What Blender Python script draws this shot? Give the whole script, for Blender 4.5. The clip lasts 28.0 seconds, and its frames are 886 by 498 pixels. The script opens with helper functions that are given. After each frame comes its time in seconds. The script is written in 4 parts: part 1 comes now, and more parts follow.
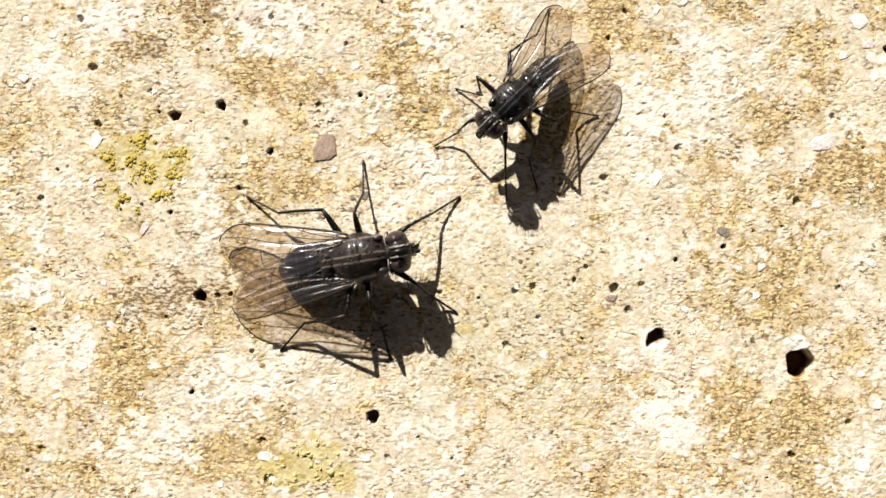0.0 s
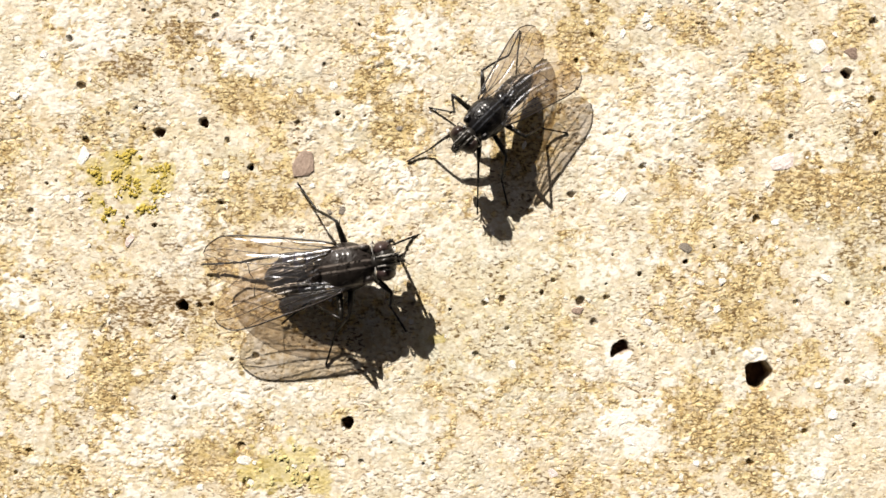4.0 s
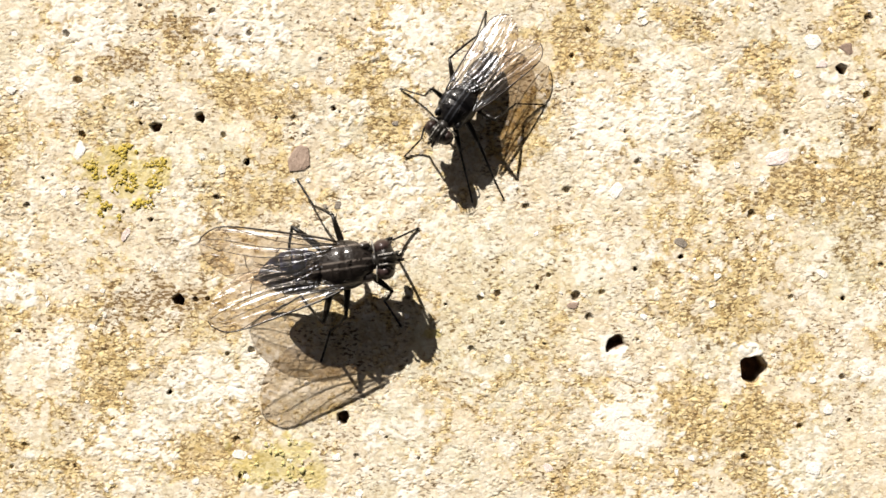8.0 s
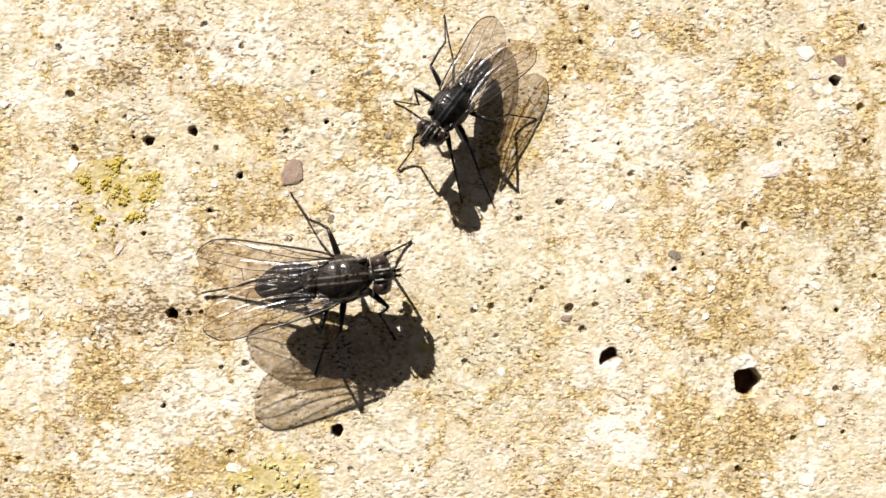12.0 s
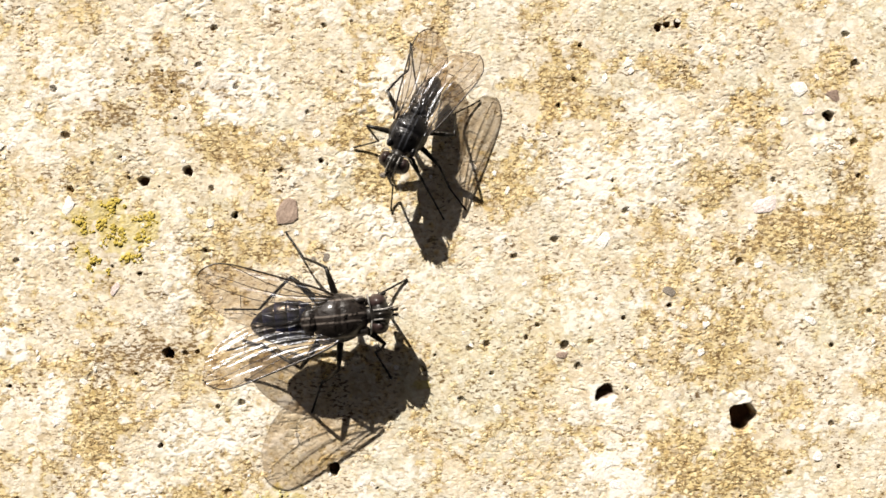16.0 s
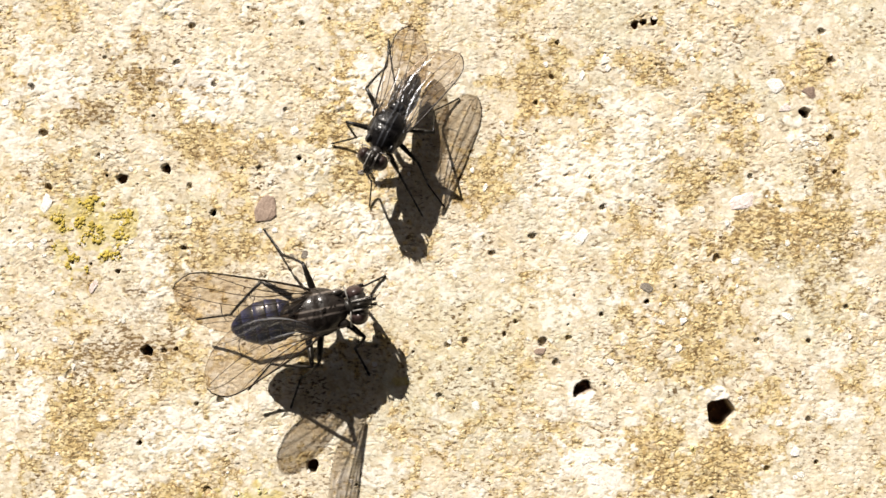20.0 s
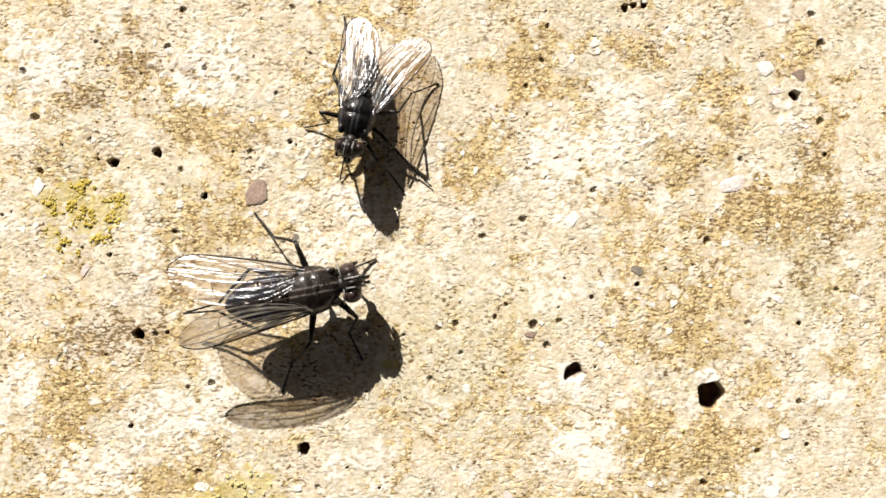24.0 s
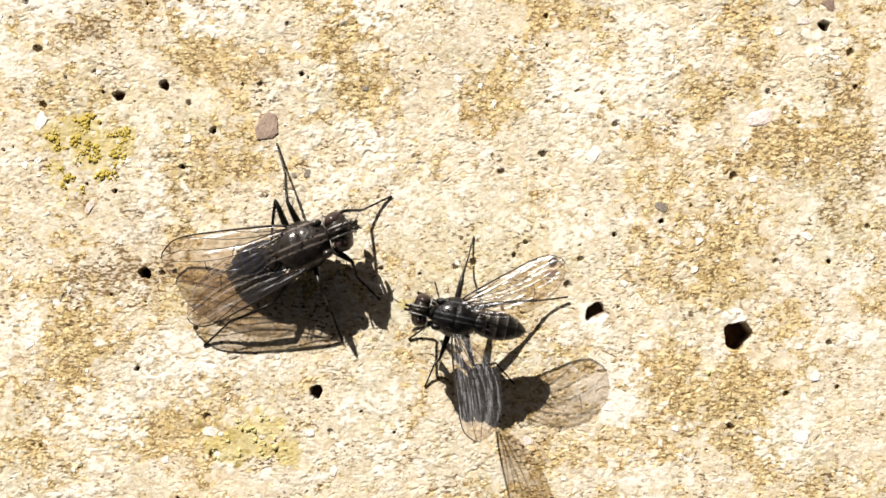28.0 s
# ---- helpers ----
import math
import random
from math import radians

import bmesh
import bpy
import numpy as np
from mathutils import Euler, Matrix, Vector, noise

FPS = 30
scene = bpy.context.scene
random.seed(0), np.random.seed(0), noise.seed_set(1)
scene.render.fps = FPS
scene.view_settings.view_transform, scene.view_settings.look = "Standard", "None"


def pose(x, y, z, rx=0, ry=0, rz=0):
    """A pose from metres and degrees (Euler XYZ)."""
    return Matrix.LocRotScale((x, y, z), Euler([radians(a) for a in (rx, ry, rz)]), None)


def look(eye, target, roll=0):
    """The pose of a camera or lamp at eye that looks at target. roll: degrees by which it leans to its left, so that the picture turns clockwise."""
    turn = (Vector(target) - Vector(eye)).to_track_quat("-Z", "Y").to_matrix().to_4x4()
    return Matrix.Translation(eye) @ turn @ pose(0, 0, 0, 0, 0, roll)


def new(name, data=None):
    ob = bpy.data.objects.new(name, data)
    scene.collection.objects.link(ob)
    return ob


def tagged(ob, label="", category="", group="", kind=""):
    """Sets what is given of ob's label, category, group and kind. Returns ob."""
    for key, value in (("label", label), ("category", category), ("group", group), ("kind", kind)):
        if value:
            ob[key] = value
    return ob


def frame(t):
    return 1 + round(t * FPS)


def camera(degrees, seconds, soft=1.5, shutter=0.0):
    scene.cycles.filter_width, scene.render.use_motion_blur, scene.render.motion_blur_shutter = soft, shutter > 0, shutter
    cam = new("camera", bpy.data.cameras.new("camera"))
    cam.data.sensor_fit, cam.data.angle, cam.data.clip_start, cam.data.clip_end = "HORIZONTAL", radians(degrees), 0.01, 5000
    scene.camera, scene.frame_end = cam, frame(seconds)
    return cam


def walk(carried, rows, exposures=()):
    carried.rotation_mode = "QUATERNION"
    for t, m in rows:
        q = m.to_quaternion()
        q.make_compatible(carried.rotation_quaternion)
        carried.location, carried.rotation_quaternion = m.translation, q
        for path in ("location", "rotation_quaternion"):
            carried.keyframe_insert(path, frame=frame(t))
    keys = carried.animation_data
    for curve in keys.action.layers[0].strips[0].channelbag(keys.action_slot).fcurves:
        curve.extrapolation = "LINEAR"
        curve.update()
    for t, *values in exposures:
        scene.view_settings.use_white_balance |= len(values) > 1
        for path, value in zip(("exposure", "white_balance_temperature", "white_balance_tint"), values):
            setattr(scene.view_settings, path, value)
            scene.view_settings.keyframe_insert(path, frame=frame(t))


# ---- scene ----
# Two flies basking on a weathered, lichen-flecked limestone slab in low sun. Lengths in millimetres times MM.
MM = 0.001

# ---- camera ----
cam = camera(40.0, 28.0, soft=1.6)
walk(cam, [
    (0, pose(-0.001603, -0.000335, 0.053725, -0.035, -0.171, -0.447)),
    (0.5, pose(-0.001198, 0.000859, 0.054104, -0.163, -0.011, -0.442)),
    (1, pose(-0.000747, 0.000536, 0.055321, 0.000, -0.065, -0.370)),
    (1.5, pose(-0.000265, -0.000275, 0.055997, 0.255, 0.088, -0.320)),
    (2, pose(-0.000422, -0.000041, 0.056027, -0.106, -0.126, -0.259)),
    (2.5, pose(-0.000144, 0.000012, 0.055965, 0.107, 0.111, -0.174)),
    (3, pose(-0.000045, 0.000452, 0.055911, -0.088, 0.179, -0.128)),
    (3.5, pose(-0.000289, 0.000341, 0.055927, 0.055, -0.079, -0.086)),
    (5.5, pose(-0.000080, -0.000057, 0.055906, 0.046, 0.095, -0.018)),
    (6, pose(-0.000250, 0.000224, 0.055946, -0.193, -0.073, -0.013)),
    (6.5, pose(-0.000304, 0.000303, 0.055856, 0.065, -0.120, -0.022)),
    (7, pose(-0.000101, 0.000464, 0.055882, 0.028, 0.027, 0.004)),
    (7.5, pose(-0.000081, -0.000002, 0.055969, 0.027, -0.018, -0.032)),
    (8, pose(-0.000017, -0.000147, 0.055998, 0.150, -0.016, 0.001)),
    (8.5, pose(0.000211, 0.000411, 0.056014, -0.020, 0.143, -0.013)),
    (9, pose(0.000117, 0.000998, 0.055986, -0.140, 0.007, -0.031)),
    (9.5, pose(0.000241, 0.001452, 0.055975, -0.169, 0.063, -0.083)),
    (10, pose(0.000227, 0.001398, 0.055982, 0.184, 0.004, -0.041)),
    (10.5, pose(0.000310, 0.001491, 0.055989, -0.168, 0.040, -0.088)),
    (11, pose(0.000272, 0.000596, 0.055988, 0.013, -0.025, -0.090)),
    (11.5, pose(0.000260, 0.000465, 0.055996, -0.230, -0.047, -0.119)),
    (12, pose(0.000321, 0.000807, 0.055985, -0.214, 0.015, -0.156)),
    (12.5, pose(0.000396, 0.001199, 0.056067, 0.036, 0.054, -0.209)),
    (13, pose(0.000491, 0.001694, 0.056049, 0.139, 0.109, -0.327)),
    (13.5, pose(0.000555, 0.002043, 0.056095, -0.082, 0.145, -0.387)),
    (15.5, pose(0.000548, 0.002391, 0.056115, -0.069, 0.013, -0.547)),
    (16, pose(0.000645, 0.002517, 0.056104, -0.176, 0.102, -0.603)),
    (16.5, pose(0.000509, 0.002014, 0.056131, 0.032, -0.025, -0.549)),
    (17, pose(0.000508, 0.001451, 0.056123, 0.223, -0.022, -0.610)),
    (17.5, pose(0.000541, 0.001805, 0.056143, 0.231, 0.011, -0.618)),
    (18, pose(0.000624, 0.002953, 0.056183, -0.011, 0.083, -0.632)),
    (18.5, pose(0.000600, 0.002766, 0.056200, -0.026, -0.020, -0.649)),
    (19, pose(0.000971, 0.001579, 0.056204, 0.265, 0.064, -0.703)),
    (19.5, pose(0.001213, 0.001463, 0.056210, 0.107, -0.002, -0.703)),
    (20, pose(0.001383, 0.002211, 0.056225, -0.018, -0.175, -0.716)),
    (20.5, pose(0.001556, 0.001332, 0.056252, 0.061, -0.210, -0.739)),
    (21, pose(0.001853, 0.000874, 0.056281, -0.067, -0.057, -0.800)),
    (21.5, pose(0.002075, 0.001096, 0.056293, 0.154, 0.120, -0.799)),
    (23.5, pose(0.001998, 0.001476, 0.056338, 0.081, 0.017, -0.793)),
    (24, pose(0.001959, 0.001381, 0.056330, 0.022, -0.019, -0.804)),
    (24.5, pose(0.002102, 0.001326, 0.056119, -0.081, 0.194, -0.807)),
    (25, pose(0.001866, 0.000881, 0.055884, -0.093, 0.069, -0.794)),
    (25.5, pose(0.001682, 0.000293, 0.055643, -0.073, -0.013, -0.794)),
    (26, pose(0.001560, -0.000087, 0.055387, -0.314, -0.026, -0.808)),
    (26.5, pose(0.001448, -0.000967, 0.055136, 0.003, -0.029, -0.791)),
    (27, pose(0.001417, -0.001423, 0.054898, 0.041, 0.039, -0.818)),
    (27.5, pose(0.001282, -0.001492, 0.054640, -0.020, 0.011, -0.818)),
    (28, pose(0.001147, -0.001641, 0.054392, 0.199, -0.019, -0.850)),
], exposures=[(0.0, 0.74), (28.0, 0.74)])

# ---- light ----
SUN_ELEVATION, SUN_FROM = radians(32.0), (-0.40, 0.916)
world = bpy.data.worlds.new("sky")
scene.world = world
world.use_nodes = True
wn = world.node_tree
sky = wn.nodes.new("ShaderNodeTexSky")
sky.sky_type, sky.sun_disc = "NISHITA", False
sky.air_density, sky.dust_density, sky.ozone_density = 0.012, 1.05, 0.0
sky.sun_elevation = SUN_ELEVATION
sky.sun_rotation = math.atan2(SUN_FROM[0], SUN_FROM[1])
wn.links.new(sky.outputs[0], wn.nodes["Background"].inputs[0])
wn.nodes["Background"].inputs[1].default_value = 0.05
sun = new("sun", bpy.data.lights.new("sun", "SUN"))
sun.data.energy, sun.data.angle, sun.data.color = 5.0, radians(0.5), (1.0, 0.932, 0.845)
sun.matrix_world = look((SUN_FROM[0], SUN_FROM[1], math.tan(SUN_ELEVATION)), (0, 0, 0))


# ---- materials ----
class Nodes:
    """A short way to write node materials."""

    def __init__(self, name):
        self.mat = bpy.data.materials.new(name)
        self.mat.use_nodes = True
        self.tree = self.mat.node_tree
        self.bsdf = self.tree.nodes["Principled BSDF"]
        self.out = self.tree.nodes["Material Output"]

    def add(self, kind, **inputs):
        n = self.tree.nodes.new(kind)
        for k, v in inputs.items():
            self.put(n.inputs[k.replace("_", " ")], v)
        return n

    def put(self, socket, v):
        if isinstance(v, bpy.types.NodeSocket):
            self.tree.links.new(v, socket)
        else:
            socket.default_value = v

    def set(self, **inputs):
        for k, v in inputs.items():
            self.put(self.bsdf.inputs[k.replace("_", " ")], v)

    def coords(self):
        return self.add("ShaderNodeTexCoord").outputs["Object"]

    def noise(self, scale, detail=3.0, rough=0.6, where=None):
        n = self.add("ShaderNodeTexNoise", Scale=scale, Detail=detail, Roughness=rough)
        self.tree.links.new(where or self.coords(), n.inputs["Vector"])
        return n.outputs["Fac"]

    def ramp(self, fac, *stops):
        n = self.add("ShaderNodeValToRGB", Fac=fac)
        e = n.color_ramp.elements
        while len(e) < len(stops):
            e.new(0.5)
        for s, (p, c) in zip(e, stops):
            s.position, s.color = p, (*c, 1.0) if len(c) == 3 else c
        return n.outputs["Color"]

    def mix(self, fac, a, b, blend="MIX"):
        n = self.tree.nodes.new("ShaderNodeMix")
        n.data_type, n.blend_type = "RGBA", blend
        for i, v in ((0, fac), (6, a), (7, b)):
            if isinstance(v, tuple) and len(v) == 3:
                v = (*v, 1.0)
            self.put(n.inputs[i], v)
        return n.outputs[2]

    def attr(self, name):
        n = self.tree.nodes.new("ShaderNodeAttribute")
        n.attribute_name = name
        return n.outputs["Fac"]

    def maths(self, op, a, b=0.0):
        n = self.tree.nodes.new("ShaderNodeMath")
        n.operation = op
        self.put(n.inputs[0], a), self.put(n.inputs[1], b)
        return n.outputs[0]

    def bump(self, height, strength, distance):
        n = self.add("ShaderNodeBump", Strength=strength, Distance=distance, Height=height)
        self.put(self.bsdf.inputs["Normal"], n.outputs["Normal"])


def stone_material():
    m = Nodes("limestone")
    ochre, grime, pale = m.attr("ochre"), m.attr("grime"), m.attr("pale")
    shift = m.add("ShaderNodeTexNoise", Scale=3600.0, Detail=3.0)
    m.tree.links.new(m.coords(), shift.inputs["Vector"])
    push = m.tree.nodes.new("ShaderNodeVectorMath")
    push.operation = "MULTIPLY_ADD"
    m.put(push.inputs[0], shift.outputs["Color"])
    push.inputs[1].default_value = (0.00018, 0.00018, 0.00018)
    m.put(push.inputs[2], m.coords())
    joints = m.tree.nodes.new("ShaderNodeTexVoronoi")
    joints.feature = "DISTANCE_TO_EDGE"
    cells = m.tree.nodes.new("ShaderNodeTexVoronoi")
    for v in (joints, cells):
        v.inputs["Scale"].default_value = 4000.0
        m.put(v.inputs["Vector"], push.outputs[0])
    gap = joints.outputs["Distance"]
    one = m.add("ShaderNodeSeparateColor", Color=cells.outputs["Color"]).outputs[0]
    tone = m.maths("ADD", m.maths("MULTIPLY", m.attr("tone"), 0.5), m.maths("MULTIPLY", one, 0.5))
    fine = m.noise(5200.0, 4.0, 0.7)
    mid = m.noise(900.0, 3.0, 0.6)
    grain = m.ramp(tone, (0.0, (0.55, 0.46, 0.33)), (0.3, (0.70, 0.63, 0.50)), (0.6, (0.80, 0.76, 0.66)), (1.0, (0.86, 0.835, 0.765)))
    tan = m.ramp(tone, (0.0, (0.42, 0.285, 0.115)), (0.35, (0.66, 0.50, 0.24)), (0.7, (0.79, 0.66, 0.39)), (1.0, (0.85, 0.77, 0.57)))
    crumb = m.noise(2700.0, 4.0, 0.7)
    ochre = m.ramp(m.maths("ADD", m.maths("ADD", ochre, m.maths("MULTIPLY", m.maths("SUBTRACT", one, 0.5), 0.7)), m.maths("MULTIPLY", m.maths("ADD", m.maths("MULTIPLY", m.maths("SUBTRACT", crumb, 0.5), 2.0), m.maths("MULTIPLY", m.maths("SUBTRACT", m.noise(1100.0, 3.0, 0.6), 0.5), 1.6)), 1.0)), (0.15, (0, 0, 0)), (0.85, (1, 1, 1)))
    hue = m.noise(260.0, 3.0, 0.6)
    grain = m.mix(0.8, grain, m.ramp(hue, (0.36, (0.90, 0.915, 0.86)), (0.48, (1.0, 1.0, 1.0)), (0.62, (1.0, 0.965, 0.89))), "MULTIPLY")
    tan = m.mix(m.ramp(m.noise(420.0, 3.0, 0.6), (0.38, (0, 0, 0)), (0.58, (1, 1, 1))), tan, m.mix(tone, (0.48, 0.35, 0.12), (0.82, 0.71, 0.45)))
    c = m.mix(ochre, grain, tan)
    chip = m.noise(2300.0, 4.0, 0.65)
    pale = m.ramp(m.maths("ADD", pale, m.maths("MULTIPLY", m.maths("SUBTRACT", chip, 0.5), 1.6)), (0.22, (0, 0, 0)), (0.74, (1, 1, 1)))
    grime = m.ramp(m.maths("ADD", grime, m.maths("MULTIPLY", m.maths("SUBTRACT", m.noise(4200.0, 3.0, 0.65), 0.5), 3.6)), (0.40, (0, 0, 0)), (1.0, (0.9, 0.9, 0.9)))
    c = m.mix(m.maths("MULTIPLY", pale, 0.85), c, (0.88, 0.862, 0.815))
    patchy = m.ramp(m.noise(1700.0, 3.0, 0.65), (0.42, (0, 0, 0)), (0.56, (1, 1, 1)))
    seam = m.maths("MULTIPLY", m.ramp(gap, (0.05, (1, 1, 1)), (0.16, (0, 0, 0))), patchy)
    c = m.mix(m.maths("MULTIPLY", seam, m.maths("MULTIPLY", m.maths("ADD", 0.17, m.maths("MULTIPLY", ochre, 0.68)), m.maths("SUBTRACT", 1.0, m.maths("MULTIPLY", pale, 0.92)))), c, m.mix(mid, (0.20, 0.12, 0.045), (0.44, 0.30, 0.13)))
    squash = m.add("ShaderNodeMapping", Vector=m.coords())
    squash.inputs["Scale"].default_value = (0.62, 1.25, 1.0)
    dirt = m.ramp(m.attr("grime"), (0.1, (0, 0, 0)), (0.75, (1, 1, 1)))
    # short flat dashes: brown specks, plus crack shade put into the colour
    specks_and_shade = m.ramp(m.maths("ADD", m.noise(6200.0, 3.0, 0.6, squash.outputs["Vector"]), m.maths("MULTIPLY", dirt, 0.06)), (0.55, (0, 0, 0)), (0.58, (1, 1, 1)))
    where = m.maths("MAXIMUM", m.maths("MAXIMUM", dirt, m.maths("MULTIPLY", ochre, 0.8)), m.ramp(m.noise(620.0, 3.0, 0.6), (0.42, (0, 0, 0)), (0.62, (1, 1, 1))))
    specks_and_shade = m.maths("MULTIPLY", m.maths("MULTIPLY", specks_and_shade, where), m.maths("SUBTRACT", 0.95, m.maths("MULTIPLY", pale, 0.8)))
    c = m.mix(specks_and_shade, c, m.mix(mid, (0.07, 0.04, 0.016), (0.20, 0.125, 0.055)))
    c = m.mix(m.ramp(m.maths("ADD", m.attr("crust"), m.maths("SUBTRACT", m.noise(1300.0, 4.0, 0.65), 0.5)), (0.25, (0, 0, 0)), (0.95, (0.62, 0.62, 0.62))), c, m.mix(fine, (0.40, 0.31, 0.05), (0.72, 0.62, 0.24)))
    c = m.mix(m.maths("MULTIPLY", grime, 0.36), c, m.mix(fine, (0.20, 0.125, 0.05), (0.42, 0.30, 0.15)))
    c = m.mix(m.maths("MULTIPLY", m.attr("worn"), 0.75), c, m.mix(1.0, c, (0.93, 0.95, 0.90), "MULTIPLY"))
    # brown pore floors, with the shade inside them put into the colour
    c = m.mix(m.attr("pore_shade"), c, (0.11, 0.055, 0.032))
    c = m.mix(0.22, c, m.ramp(fine, (0.3, (0.45, 0.40, 0.33)), (0.62, (1.0, 1.0, 1.0))), "MULTIPLY")
    c = m.mix(0.25, c, m.ramp(mid, (0.35, (0.72, 0.62, 0.46)), (0.65, (1.0, 1.0, 1.0))), "MULTIPLY")
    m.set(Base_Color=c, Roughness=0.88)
    m.bsdf.inputs["Specular IOR Level"].default_value = 0.25
    m.bump(m.maths("ADD", m.maths("MULTIPLY", fine, 0.25), m.maths("MULTIPLY", m.maths("MULTIPLY", m.maths("MINIMUM", gap, 0.3), m.maths("MULTIPLY", patchy, m.maths("ADD", 0.35, m.maths("MULTIPLY", ochre, 0.65)))), 3.2)), 0.65, 0.00004)
    return m.mat


def grain_material(name, low, high, rough=0.45):
    m = Nodes(name)
    info = m.add("ShaderNodeObjectInfo").outputs["Random"]
    spots = m.noise(3.2, 4.0, 0.7)
    c = m.mix(info, low, high)
    c = m.mix(0.55, c, m.ramp(spots, (0.36, (0.55, 0.5, 0.45)), (0.52, (1, 1, 1)), (0.66, (1.35, 1.35, 1.35))), "MULTIPLY")
    m.set(Base_Color=c, Roughness=rough)
    m.bump(spots, 0.7, 0.00006)
    return m.mat


def lichen_material(name, dark, light):
    m = Nodes(name)
    n = m.noise(3000.0, 4.0)
    rnd = m.tree.nodes.new("ShaderNodeNewGeometry").outputs["Random Per Island"]
    m.set(Base_Color=m.mix(m.maths("MULTIPLY", rnd, 1.0), m.mix(n, dark, light), light), Roughness=0.95)
    m.bump(n, 0.8, 0.00006)
    return m.mat


def cuticle(name, dark, dust, amount=0.4, rough=0.42, scale=2600.0):
    """Insect skin: black-brown, with a patchy grey bloom."""
    m = Nodes(name)
    n = m.noise(scale, 4.0, 0.65)
    big = m.noise(scale * 0.25, 2.0)
    c = m.mix(m.maths("MULTIPLY", m.ramp(m.maths("MULTIPLY", n, big), (0.16, (0, 0, 0)), (0.40, (1, 1, 1))), amount), dark, dust)
    m.set(Base_Color=c, Roughness=rough)
    m.bsdf.inputs["Specular IOR Level"].default_value = 0.32
    m.bump(n, 0.45, 0.00003)
    return m.mat


def thorax_material(low, high, ground, rough, pits):
    """Grey bloom crossed by four long dark stripes."""
    m = Nodes("striped_thorax_skin" if rough > 0.35 else "black_thorax_skin")
    sep = m.add("ShaderNodeSeparateXYZ", Vector=m.coords())
    y = m.maths("ABSOLUTE", sep.outputs["Y"])
    wob = m.maths("ADD", y, m.maths("MULTIPLY", m.noise(1500.0, 2.0), 0.00006))
    stripe = m.maths("SINE", m.maths("MULTIPLY", wob, 9500.0))
    n = m.noise(3200.0, 4.0, 0.7)
    light = m.mix(n, low, high)
    c = m.mix(m.ramp(stripe, (0.86, (0, 0, 0)), (1.0, (1, 1, 1))), m.mix(n, (0.006, 0.005, 0.005), ground), light)
    m.set(Base_Color=c, Roughness=rough)
    m.bsdf.inputs["Specular IOR Level"].default_value = 0.18
    m.set(Coat_Weight=0.35, Coat_Roughness=0.16)
    m.bump(m.noise(6500.0, 3.0, 0.65), pits, 0.00005)
    return m.mat


def abdomen_material(blue, pale):
    """Dark rings with a shifting grey shimmer and a dark line down the back."""
    m = Nodes("abdomen_skin")
    sep = m.add("ShaderNodeSeparateXYZ", Vector=m.coords())
    y = m.maths("ABSOLUTE", sep.outputs["Y"])
    n = m.noise(2200.0, 4.0, 0.7)
    t = m.maths("ADD", m.maths("MULTIPLY", m.attr("ring"), 0.8), m.maths("MULTIPLY", n, 0.5))
    grey = m.ramp(t, (0.45, (0.007, 0.007, 0.008)), (0.80, blue), (1.0, pale))
    line = m.ramp(m.maths("MULTIPLY", y, 5000.0), (0.35, (1, 1, 1)), (0.9, (0, 0, 0)))
    m.set(Base_Color=m.mix(m.maths("MULTIPLY", line, 0.8), grey, (0.008, 0.008, 0.008)), Roughness=0.42, Coat_Weight=0.45, Coat_Roughness=0.2)
    m.bsdf.inputs["Specular IOR Level"].default_value = 0.3
    m.bump(n, 0.4, 0.00003)
    return m.mat


def eye_material(name, low, high):
    m = Nodes(name)
    v = m.add("ShaderNodeTexVoronoi", Scale=16000.0)
    m.tree.links.new(m.coords(), v.inputs["Vector"])
    c = m.mix(m.noise(1500.0), low, high)
    m.set(Base_Color=c, Roughness=0.42, Coat_Weight=0.3, Coat_Roughness=0.14)
    m.bsdf.inputs["Specular IOR Level"].default_value = 0.15
    m.bump(v.outputs["Distance"], 0.35, 0.00002)
    return m.mat


